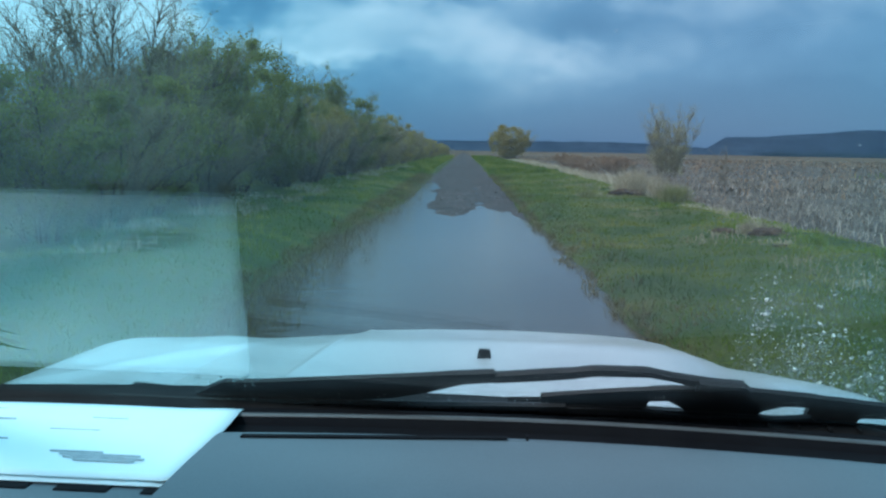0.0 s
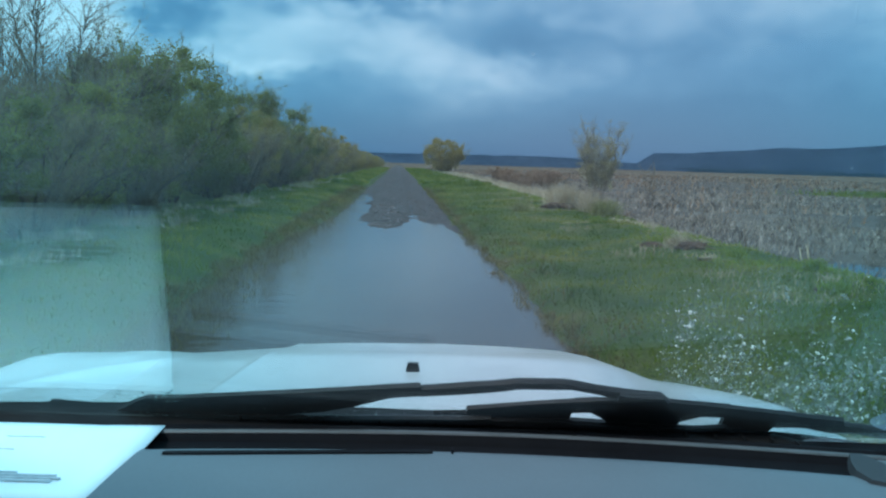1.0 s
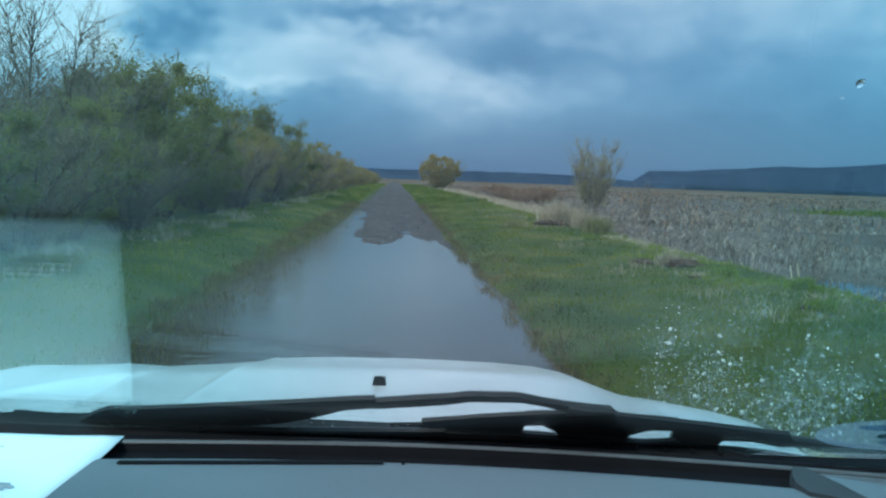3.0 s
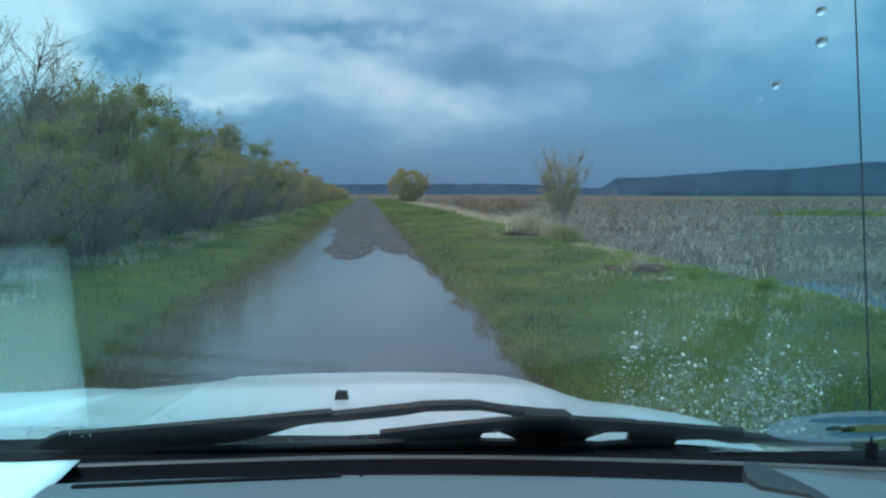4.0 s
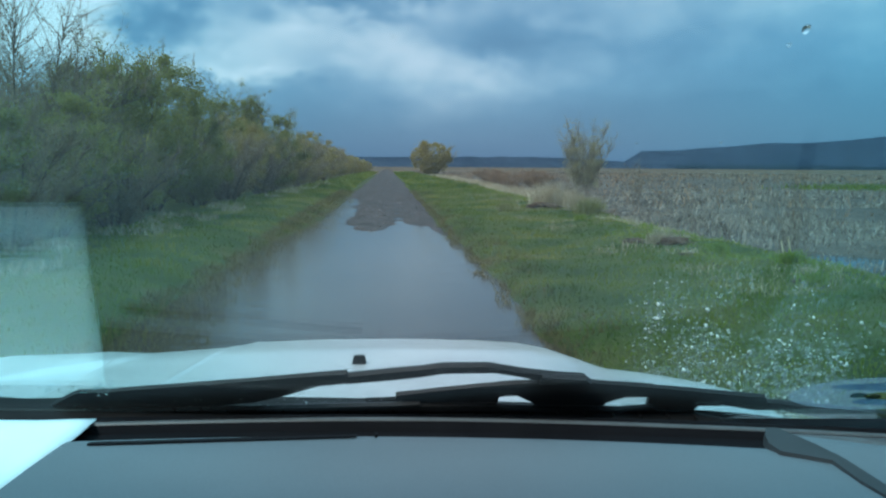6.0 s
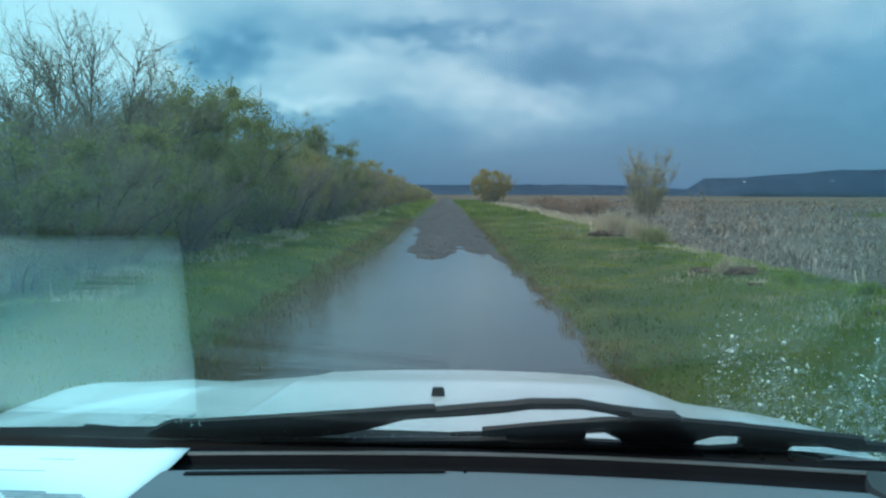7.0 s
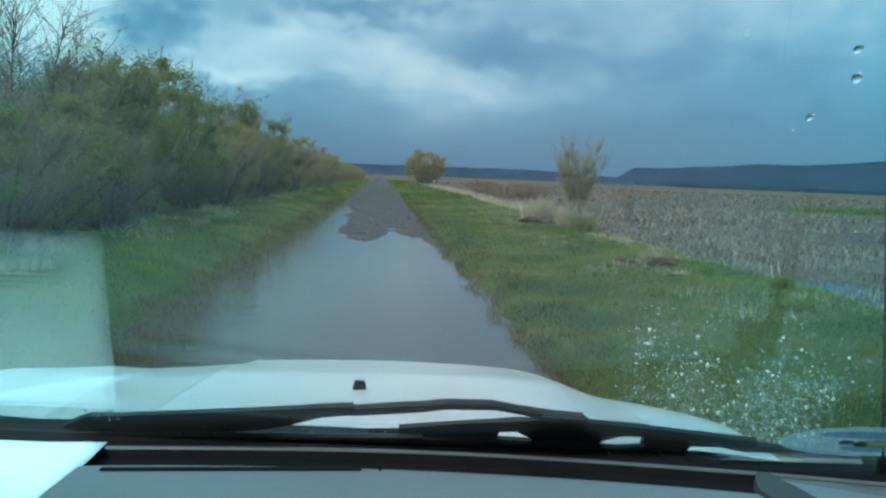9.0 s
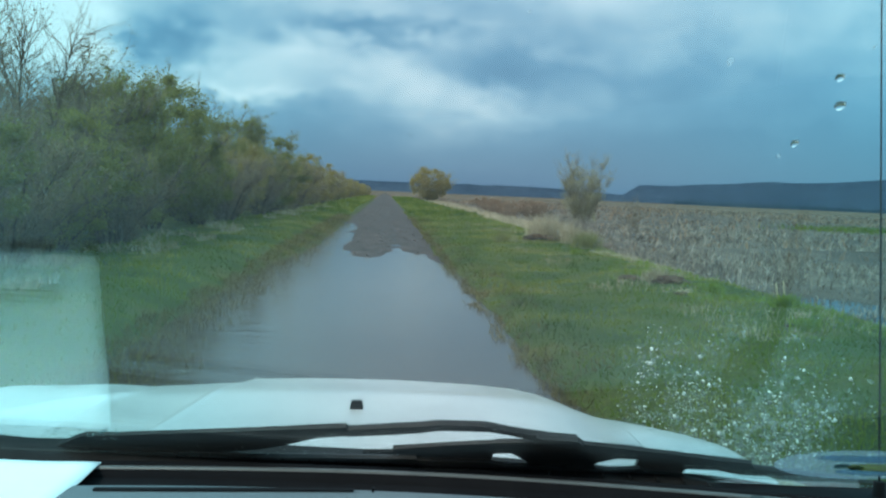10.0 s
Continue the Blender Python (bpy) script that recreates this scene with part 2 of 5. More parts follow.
M_BARK = surface("willow_bark", [(0.3, (0.06, 0.052, 0.042)), (0.6, (0.12, 0.10, 0.078)), (0.8, (0.19, 0.165, 0.13))], 6.0, 0.9, 0.6, 60, spec=0.2)
M_TWIG = surface("bare_twigs", [(0.25, (0.125, 0.100, 0.073)), (0.6, (0.215, 0.176, 0.128)), (0.85, (0.29, 0.240, 0.17))], 4.0, 0.85, spec=0.2)
M_LEAF = leafy("willow_leaves", [(0.15, (0.118, 0.122, 0.046)), (0.45, (0.215, 0.212, 0.070)), (0.7, (0.325, 0.310, 0.095)), (0.95, (0.450, 0.410, 0.130))], 0.58, contrast=2.4)
M_LEAF_YELLOW = leafy("yellow_green_leaves", [(0.15, (0.19, 0.155, 0.055)), (0.45, (0.31, 0.248, 0.080)), (0.75, (0.41, 0.325, 0.105)), (0.95, (0.48, 0.375, 0.13))], 0.5)
M_LEAF_BROWN = leafy("budding_twigs", [(0.15, (0.150, 0.118, 0.075)), (0.45, (0.245, 0.193, 0.118)), (0.75, (0.32, 0.255, 0.145)), (0.95, (0.36, 0.30, 0.15))], 0.45, contrast=2.4)
M_LEAF_PALE = leafy("pale_catkin_leaves", [(0.15, (0.26, 0.235, 0.12)), (0.5, (0.38, 0.345, 0.17)), (0.9, (0.50, 0.45, 0.22))], 0.5)
# the blue of the hills is distance haze, put into the base colour
M_HILL_HAZED = surface("hazed_forest_hill", [(0.3, (0.028, 0.045, 0.074)), (0.55, (0.040, 0.060, 0.094)), (0.75, (0.056, 0.078, 0.115))], 0.004, 1.0, fine=(0.03, 0.35), spec=0.0)
# the far trees carry the hill's haze blue in their colour, mixed darker
M_WOODS = surface("hazed_woods", [(0.3, (0.012, 0.022, 0.034)), (0.7, (0.022, 0.036, 0.05))], 0.02, 1.0, spec=0.0)
M_DIRT = surface("bare_dirt", [(0.3, (0.040, 0.026, 0.017)), (0.6, (0.085, 0.056, 0.035)), (0.8, (0.15, 0.105, 0.07))], 5.0, 0.95, 0.8, 25, spec=0.1)
M_PAINT = surface("white_car_paint", [(0.3, (0.47, 0.48, 0.48)), (0.55, (0.56, 0.57, 0.57)), (0.8, (0.64, 0.65, 0.65))], 4.0, 0.36, fine=(40, 0.08), coat=0.4, specks=(75, 0.66, (0.62, 0.58, 0.54)))
M_TRIM = surface("black_trim", [(0.3, (0.006, 0.006, 0.007)), (0.6, (0.011, 0.011, 0.012)), (0.8, (0.018, 0.018, 0.019))], 14.0, 0.7, 0.2, 200, spec=0.2)
M_RUBBER = surface("wiper_rubber", [(0.3, (0.009, 0.009, 0.010)), (0.7, (0.020, 0.020, 0.022))], 20.0, 0.60, 0.15, 90, spec=0.3)
M_DASH = surface("grey_dash_vinyl", [(0.3, (0.108, 0.135, 0.155)), (0.6, (0.120, 0.150, 0.171)), (0.8, (0.134, 0.164, 0.186))], 3.0, 0.62, 0.25, 420, fine=(300, 0.12), spec=0.35)
M_DASHDARK = surface("dark_dash_plastic", [(0.3, (0.006, 0.006, 0.008)), (0.7, (0.010, 0.010, 0.012))], 9.0, 0.80, 0.1, 300, spec=0.08)
M_SEAM = surface("dark_grey_seam", [(0.3, (0.030, 0.034, 0.038)), (0.7, (0.042, 0.048, 0.053))], 9.0, 0.7, 0.1, 300, spec=0.2)
M_HEADLINER = surface("grey_headliner", [(0.3, (0.10, 0.10, 0.105)), (0.7, (0.14, 0.14, 0.145))], 8.0, 0.95, 0.2, 200)
M_PAPER = surface("white_paper", [(0.3, (0.72, 0.83, 0.86)), (0.7, (0.77, 0.88, 0.90))], 6.0, 0.8)
M_INK = surface("grey_ink", [(0.3, (0.34, 0.41, 0.45)), (0.7, (0.50, 0.58, 0.61))], 60.0, 0.8)
M_TYRE = surface("tyre_rubber", [(0.3, (0.014, 0.014, 0.014)), (0.7, (0.03, 0.028, 0.026))], 8.0, 0.8, 0.3, 60)
M_RIM = surface("wheel_metal", [(0.3, (0.35, 0.35, 0.36)), (0.7, (0.5, 0.5, 0.5))], 8.0, 0.4, metal=0.8)
M_GLASS = pane_glass("windscreen_glass", (1.0, 0.935, 0.920), 1.55, 0.0, 1.45, sides=(0.785, 0.955, 0.95), dust=0.0075)
M_SIDEGLASS = pane_glass("side_glass", (0.75, 0.80, 0.80), 1.5)

# ------------------------------------------------------------------ mesh helpers


def mesh_ob(name, verts, faces, mats, smooth=False, parent=None, label="", index=None):
    me = bpy.data.meshes.new(name)
    me.from_pydata([tuple(v) for v in verts], [], [tuple(f) for f in faces])
    for m in (mats if isinstance(mats, (list, tuple)) else [mats]):
        me.materials.append(m)
    if smooth:
        me.polygons.foreach_set("use_smooth", [True] * len(me.polygons))
    if index is not None:
        me.polygons.foreach_set("material_index", index)
    me.update()
    ob = new(name, me)
    if parent:
        ob.parent = parent
    if label:
        ob["label"] = label
    return ob


def part(name, bm, material, parent=None, label="", smooth=False):
    me = bpy.data.meshes.new(name)
    if smooth:
        for f in bm.faces:
            f.smooth = True
    bm.normal_update()
    bm.to_mesh(me)
    bm.free()
    me.materials.append(material)
    ob = new(name, me)
    if parent:
        ob.parent = parent
    if label:
        ob["label"] = label
    return ob


def blades(name, verts, per, material, parent=None):
    """One mesh of many loose faces, each of per corners, from an array of corners."""
    n = len(verts) // per
    me = bpy.data.meshes.new(name)
    me.vertices.add(len(verts))
    me.vertices.foreach_set("co", np.asarray(verts, dtype=np.float32).ravel())
    me.loops.add(len(verts))
    me.loops.foreach_set("vertex_index", np.arange(len(verts), dtype=np.int32))
    me.polygons.add(n)
    me.polygons.foreach_set("loop_start", np.arange(0, len(verts), per, dtype=np.int32))
    me.materials.append(material)
    me.update(calc_edges=True)
    me.validate()
    ob = new(name, me)
    if parent:
        ob.parent = parent
    return ob


def strips(name, rows, material, parent=None):
    """Bent ribbons of two faces each; rows: arrays of the six corners (n, 6, 3), low pair, middle pair, top pair."""
    n = len(rows)
    me = bpy.data.meshes.new(name)
    me.vertices.add(n * 6)
    me.vertices.foreach_set("co", np.asarray(rows, dtype=np.float32).ravel())
    order = np.array([0, 1, 3, 2, 2, 3, 5, 4])
    loops = (np.arange(n)[:, None] * 6 + order[None]).ravel()
    me.loops.add(len(loops))
    me.loops.foreach_set("vertex_index", loops.astype(np.int32))
    me.polygons.add(n * 2)
    me.polygons.foreach_set("loop_start", np.arange(0, n * 8, 4, dtype=np.int32))
    me.materials.append(material)
    me.update(calc_edges=True)
    me.validate()
    ob = new(name, me)
    if parent:
        ob.parent = parent
    return ob


def box(bm, x0, x1, y0, y1, z0, z1, bevel=0.0):
    made = bmesh.ops.create_cube(bm, size=1.0)["verts"]
    bmesh.ops.scale(bm, verts=made, vec=(x1 - x0, y1 - y0, z1 - z0))
    bmesh.ops.translate(bm, verts=made, vec=((x0 + x1) / 2, (y0 + y1) / 2, (z0 + z1) / 2))
    if bevel:
        edges = list({e for v in made for e in v.link_edges})
        bmesh.ops.bevel(bm, geom=edges, offset=bevel, segments=2, affect="EDGES", profile=0.6)


def tube_rows(path, radii, sides):
    """Verts and faces of a tapered tube along a path."""
    verts, faces = [], []
    path = [Vector(p) for p in path]
    for i, p in enumerate(path):
        d = (path[min(i + 1, len(path) - 1)] - path[max(i - 1, 0)]).normalized()
        a = d.cross(Vector((0.31, 0.17, 0.93))).normalized()
        b = d.cross(a)
        for k in range(sides):
            w = 2 * math.pi * k / sides
            verts.append(p + (a * math.cos(w) + b * math.sin(w)) * radii[i])
    for i in range(len(path) - 1):
        for k in range(sides):
            k2 = (k + 1) % sides
            faces.append((i * sides + k, i * sides + k2, (i + 1) * sides + k2, (i + 1) * sides + k))
    faces.append(tuple(range(sides))[::-1])
    faces.append(tuple((len(path) - 1) * sides + k for k in range(sides)))
    return verts, faces


def joined(pieces):
    verts, faces = [], []
    for v, f in pieces:
        at = len(verts)
        verts += v
        faces += [tuple(i + at for i in g) for g in f]
    return verts, faces


def step(a, b, v):
    s = min(max((v - a) / (b - a), 0.0), 1.0)
    return s * s * (3 - 2 * s)


# ------------------------------------------------------------------ ground, road, water
ROAD_X = -0.40


def rough_at(x, y, size, seed=0.0):
    return noise.noise(Vector((x / size + seed, y / size - seed, seed)))


def road_base(y):
    return -0.12 + 0.15 * step(13, 24, y) + 0.06 * step(30, 47, y)


def road_height(x, y):
    u = x - ROAD_X
    rut = 0.062 * math.exp(-((u + 1.2) / 0.75) ** 2) + 0.03 * math.exp(-((u - 0.75) / 0.26) ** 2)
    crown = 0.025 * math.exp(-(u / 0.5) ** 2)
    edge = 0.05 * step(1.4, 1.85, abs(u)) - 0.30 * step(1.75, 2.15, abs(u))
    return road_base(y) - rut + crown + edge + 0.020 * rough_at(x, y, 0.9, 2.0) + 0.016 * rough_at(x, y, 3.0, 5.0) + 0.014 * rough_at(x, y, 0.3, 8.0)


def land_height(x, y):
    bump = 0.05 * rough_at(x, y, 1.3) + 0.03 * rough_at(x, y, 0.45, 3.0)
    wobble = 0.12 * rough_at(x, y, 2.2, 7.0) + 0.09 * rough_at(x, y, 0.7, 9.0)
    right = x - 1.30 + wobble
    left = -1.85 - x + wobble
    lip = road_base(y) + 0.0
    if right > 0:
        bump += (0.07 * rough_at(x, y, 0.9, 14.0) + 0.05 * rough_at(x, y * 0.6, 0.5, 17.0)) * step(2.2, 3.4, right) * (1 - step(5.0, 6.2, right))
        z = lip + (0.20 - 0.5 * lip) * step(-0.2, 0.6, right) + (0.06 - 0.5 * lip) * step(1.2, 3.0, right) - 0.43 * step(4.0, 6.0, right) - 0.30 * step(4.6, 5.6, right) * (1 - step(7.5, 9.5, right)) * (1 - step(15.0, 18.5, y)) + 0.08 * step(5, 8, right) * rough_at(x, y, 4.0, 60.0)
        return z + bump * (0.4 + 0.6 * step(0, 1, right))
    if left > 0:
        z = lip + (0.26 - lip) * step(-0.2, 1.5, left) - 0.15 * step(6, 12, left)
        return z + bump * (0.4 + 0.6 * step(0, 1, left))
    return road_base(y) - 0.3 + 0.3 * step(-0.35, 0.0, max(left, right))


def grid_lines(pieces):
    out = []
    for a, b, n in pieces:
        out += [a + (b - a) * i / n for i in range(n)]
    return out + [pieces[-1][1]]


def ground():
    xs = grid_lines([(-4500, -300, 6), (-300, -40, 8), (-40, -9, 16), (-9, 9, 84), (9, 40, 40), (40, 300, 16), (300, 4500, 6)])
    ys = grid_lines([(-4500, -60, 6), (-60, -6, 14), (-6, 3, 10), (3, 40, 110), (40, 120, 60), (120, 500, 30), (500, 4900, 8)])
    verts, faces, index = [], [], []
    for y in ys:
        for x in xs:
            z = land_height(x, y) if abs(x) < 500 and -100 < y < 900 else -0.3
            verts.append((x, y, z))
    w = len(xs)
    for j in range(len(ys) - 1):
        for i in range(w - 1):
            faces.append((j * w + i, j * w + i + 1, (j + 1) * w + i + 1, (j + 1) * w + i))
            x, y = (xs[i] + xs[i + 1]) / 2, (ys[j] + ys[j + 1]) / 2
            index.append(2 if abs(x) > 60 or y > 150 or y < -30 else (1 if x > 6.4 + 0.5 * rough_at(x, y, 1.5, 4.0) else 0))
    ob = mesh_ob("ground", verts, faces, [M_GRASSY, M_MARSH, M_FARLAND], True, index=index)
    return tagged(ob, "green verge and brown flooded marsh running to the horizon", "ground", kind="structure")


ground()


def road():
    xs = [ROAD_X - 2.15 + 4.3 * i / 43 for i in range(44)]
    ys = grid_lines([(-60, -4, 28), (-4, 4, 20), (4, 50, 300), (50, 120, 120), (120, 420, 60)])
    verts = [(x, y, road_height(x, y)) for y in ys for x in xs]
    w = len(xs)
    faces = [(j * w + i, j * w + i + 1, (j + 1) * w + i + 1, (j + 1) * w + i) for j in range(len(ys) - 1) for i in range(w - 1)]
    ob = mesh_ob("road", verts, faces, M_GRAVEL, True)
    return tagged(ob, "dark wet gravel track with ruts under flood water", "road", kind="structure")


road()


def flood():
    xs, ys = grid_lines([(-3.4, 2.3, 12)]), grid_lines([(-60, 0, 20), (0, 48, 60)])
    w = len(xs)
    verts = [(x, y, 0.0) for y in ys for x in xs]
    faces = [(j * w + i, j * w + i + 1, (j + 1) * w + i + 1, (j + 1) * w + i) for j in range(len(ys) - 1) for i in range(w - 1)]
    ob = mesh_ob("water", verts, faces, M_WATER, True)
    tagged(ob, "muddy brown flood water lying over the track", "water", kind="structure")
    verts = [(6.2, -30, -0.27), (60, -30, -0.27), (60, 120, -0.27), (6.2, 120, -0.27)]
    ob = mesh_ob("marsh_water", verts, [(0, 1, 2, 3)], M_MARSHWATER)
    tagged(ob, "still dark water between the marsh reeds", "water", kind="structure")


flood()


def hills():
    def ridge(name, pts, depth, label):
        verts, faces = [], []
        n = len(pts)
        for k in range(4):
            for i, (x, y, z) in enumerate(pts):
                w = (0.0, 0.55, 0.92, 1.0)[k]
                h = (-1.0, z * 0.55, z * 0.95, z)[k]
                verts.append((x * (1 + depth * w), y * (1 + depth * w), h + (rough_at(x, y, 90, 1.0 + k) * z * 0.05 if k else 0)))
        for k in range(3):
            for i in range(n - 1):
                faces.append((k * n + i, k * n + i + 1, (k + 1) * n + i + 1, (k + 1) * n + i))
        at = len(verts)
        for i, (x, y, z) in enumerate(pts):
            verts.append((x * (1 + depth * 1.4), y * (1 + depth * 1.4), -1.0))
        for i in range(n - 1):
            faces.append((3 * n + i, 3 * n + i + 1, at + i + 1, at + i))
        tagged(mesh_ob(name, verts, faces, M_WOODS if "woods" in name else M_HILL_HAZED, True), label, "hill", kind="structure")

    near = []
    for i in range(41):
        a = radians(14.5 + 46 * i / 40)
        h = 3 + 48 * step(0.01, 0.055, i / 40) + 20 * step(0.05, 0.24, i / 40) + 46 * step(0.2, 0.6, i / 40)
        near.append((2300 * math.sin(a), 2300 * math.cos(a), h + 2.5 * noise.noise(Vector((i * 0.4, 0, 0)))))
    ridge("backdrop_hill_near", near, 0.12, "long flat-topped wooded hill beyond the marsh, coloured dark blue with haze")
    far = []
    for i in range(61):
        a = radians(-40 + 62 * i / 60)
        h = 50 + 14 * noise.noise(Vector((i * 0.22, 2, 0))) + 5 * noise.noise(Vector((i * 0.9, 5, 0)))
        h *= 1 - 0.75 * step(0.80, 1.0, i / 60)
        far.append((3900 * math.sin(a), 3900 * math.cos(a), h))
    ridge("backdrop_hill_far", far, 0.06, "low line of far hills on the horizon, coloured blue with haze")
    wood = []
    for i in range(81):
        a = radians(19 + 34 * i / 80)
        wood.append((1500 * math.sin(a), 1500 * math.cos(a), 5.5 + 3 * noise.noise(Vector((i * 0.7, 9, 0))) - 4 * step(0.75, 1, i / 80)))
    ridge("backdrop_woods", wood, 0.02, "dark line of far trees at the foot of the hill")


hills()

# ------------------------------------------------------------------ trees and bushes
rng = np.random.default_rng(7)


def unit(v):
    return v / np.maximum(np.linalg.norm(v, axis=-1, keepdims=True), 1e-9)


def leaf_cards(points, size, spread):
    """Small folded leaves round the given points: one pointed quad each."""
    n = len(points)
    d = unit(rng.normal(size=(n, 3)) + np.array([0, 0, 0.25]))
    s = unit(np.cross(d, rng.normal(size=(n, 3))))
    ln = size * rng.uniform(0.6, 1.4, (n, 1))
    p = points + rng.normal(scale=spread, size=(n, 3))
    w = ln * 0.28
    return np.stack([p, p + d * ln * 0.5 + s * w, p + d * ln, p + d * ln * 0.5 - s * w], 1).reshape(-1, 3)


def bush(name, label, height, width, stems, shoots, leaves, leaf_size, leaf_mat, group, stem_r=0.035, droop=0.1, low=0.12, wild=0.25, group_cat="bush", dome=0.5, fill=0.0, shell=0.5):
    """A many-stemmed willow: leaning stems, forked shoots and a loose crown of small leaves."""
    root = new(name)
    wood, twigs, tips = [], [], []
    for s in range(stems):
        a = 2 * math.pi * (s + rng.uniform(-0.4, 0.4)) / stems
        reach = width * 0.5 * math.sqrt(rng.uniform(0.02, 0.85))
        top = height * (1 - dome * (reach / (width * 0.5)) ** 2) * rng.uniform(0.72, 0.98)
        foot = Vector((math.cos(a) * width * 0.07, math.sin(a) * width * 0.07, -0.12))
        path = []
        for k in range(6):
            f = k / 5
            path.append(foot + Vector((math.cos(a) * reach * f ** 1.3, math.sin(a) * reach * f ** 1.3, top * f)) + Vector(rng.normal(scale=0.035 * height * f, size=3)) * (1 if k else 0))
        r0 = stem_r * rng.uniform(0.6, 1.2)
        wood.append(tube_rows(path, [r0 * (1 - 0.8 * k / 5) for k in range(6)], 5))
        for j in range(shoots):
            f = rng.uniform(low, 1.0)
            i = min(int(f * 5), 4)
            p = path[i].lerp(path[i + 1], f * 5 - i)
            b = a + rng.normal(scale=1.3)
            ln = height * rng.uniform(0.12, 0.34) * (1.15 - 0.4 * f)
            out = Vector((math.cos(b), math.sin(b), 0)) * rng.uniform(0.25, 0.9) + Vector((0, 0, rng.uniform(0.35, 1.0)))
            q = [p]
            for k in range(3):
                q.append(q[-1] + out.normalized() * ln / 3)
                out = out + Vector(rng.normal(scale=wild, size=3)) - Vector((0, 0, droop))
            twigs.append(tube_rows(q, [0.011, 0.008, 0.005, 0.0025], 3))
            tips += [(q[k].lerp(q[k + 1], w)) for k in range(3) for w in (0.3, 0.8)]
            for e in range(2):
                k = int(rng.integers(1, 3))
                tip = q[k] + (out.normalized() + Vector(rng.normal(scale=0.6, size=3))).normalized() * ln * 0.4
                twigs.append(tube_rows([q[k], tip], [0.006, 0.002], 3))
                tips += [q[k].lerp(tip, 0.5), tip]
    v, f = joined(wood)
    mesh_ob("trunk", v, f, M_BARK, True, root)
    v, f = joined(twigs)
    tagged(mesh_ob("twigs", v, f, M_TWIG, True, root), kind="stuff")
    if leaves:
        tips = np.array([tuple(t) for t in tips])
        # foliage gathers in clumps at the ends of the shoots, with gaps between them
        clumps = tips[rng.choice(len(tips), max(70, int(leaves * fill / 240)))]
        inner = ((clumps - np.array([0, 0, height * 0.46])) / np.array([width * 0.52, width * 0.52, height * 0.46])) ** 2
        clumps = clumps[inner.sum(1) < 1.0]
        out = unit(rng.normal(size=(int(len(clumps) * shell), 3)) * np.array([1, 1, 0.85]) + np.array([0, 0, 0.25]))
        lumps = np.array([0.80 + 0.20 * noise.noise(Vector(v) * 2.1 + Vector((height, width, 0))) for v in out])[:, None]
        dome_at = out * lumps * np.array([width * 0.48, width * 0.48, height * 0.47]) + np.array([0, 0, height * 0.48])
        clumps = np.concatenate([clumps, dome_at[dome_at[:, 2] > height * 0.16]])
        many = rng.gamma(1.6, 1.0, len(clumps))
        inside = rng.choice(len(clumps), int(leaves * fill), p=many / many.sum())
        girth = (rng.uniform(0.030, 0.080, len(clumps)) * (height + width) * 0.5)[inside][:, None]
        cluster = clumps[inside] + unit(rng.normal(size=(len(inside), 3))) * np.array([1, 1, 0.75]) * girth * rng.uniform(0, 1, (len(inside), 1)) ** 0.5
        weight = rng.gamma(0.8, 1.0, len(tips))
        loose = tips[rng.choice(len(tips), leaves - len(inside), p=weight / weight.sum())]
        pick = np.concatenate([cluster, loose])
        pick = pick[pick[:, 2] > height * 0.05]
        blades("crown", leaf_cards(pick, leaf_size, 0.028 * height ** 0.5), 4, leaf_mat, root)
    return tagged(root, label, group_cat, group)


H = "hedge of willows along the track"
leafy_tall = bush("willow_tree", "tall spreading green willow bush in young leaf behind the grass verge", 4.3, 4.4, 13, 40, 60000, 0.052, M_LEAF, H, low=0.05, fill=0.72)
leafy_mid = bush("willow_tree", "rounded olive green willow bush in young leaf", 3.3, 3.4, 11, 34, 36000, 0.050, M_LEAF, H, low=0.05, fill=0.68)
yellow_mid = bush("willow_tree", "yellow green willow bush just coming into leaf", 3.2, 3.2, 10, 26, 20000, 0.058, M_LEAF_YELLOW, H, low=0.05, fill=0.62)
bare_tall = bush("bare_willow", "tall grey brown willow with bare upright twigs", 5.0, 4.2, 18, 70, 20000, 0.036, M_LEAF_BROWN, H, droop=-0.1, wild=0.2, low=0.08, fill=0.1)
brown_mid = bush("bare_willow", "brown budding willow bush with dense bare twigs", 3.0, 3.2, 14, 46, 17000, 0.036, M_LEAF_BROWN, H, droop=0.0, low=0.05, fill=0.35)

far_yellow = bush("willow_tree", "yellow green willow bush far along the track", 3.2, 3.2, 7, 12, 6400, 0.11, M_LEAF_YELLOW, H, low=0.05, fill=0.72, shell=1.5)
far_brown = bush("bare_willow", "brown budding willow bush far along the track", 3.0, 3.2, 8, 16, 6400, 0.085, M_LEAF_BROWN, H, droop=0.0, low=0.05, fill=0.60, shell=1.2)
back_brown = bush("bare_willow", "brown budding willow bush behind the front row", 3.0, 3.4, 8, 16, 5200, 0.07, M_LEAF_BROWN, H, droop=0.0, low=0.05, fill=0.3)


def place(ob, x, y, size, turn, z=None, stretch=1.0):
    lift = land_height(x, y) if z is None else z
    ob.matrix_world = Matrix.Translation((x, y, lift)) @ Matrix.Rotation(turn, 4, "Z") @ Matrix.Diagonal((size, size, size * stretch, 1))


def plant(source, x, y, size, turn, first=set()):
    if source.name not in first:
        first.add(source.name)
        place(source, x, y, size, turn)
        return source
    ob = copy_thing(source, Matrix.Identity(4))
    place(ob, x, y, size, turn)
    return ob


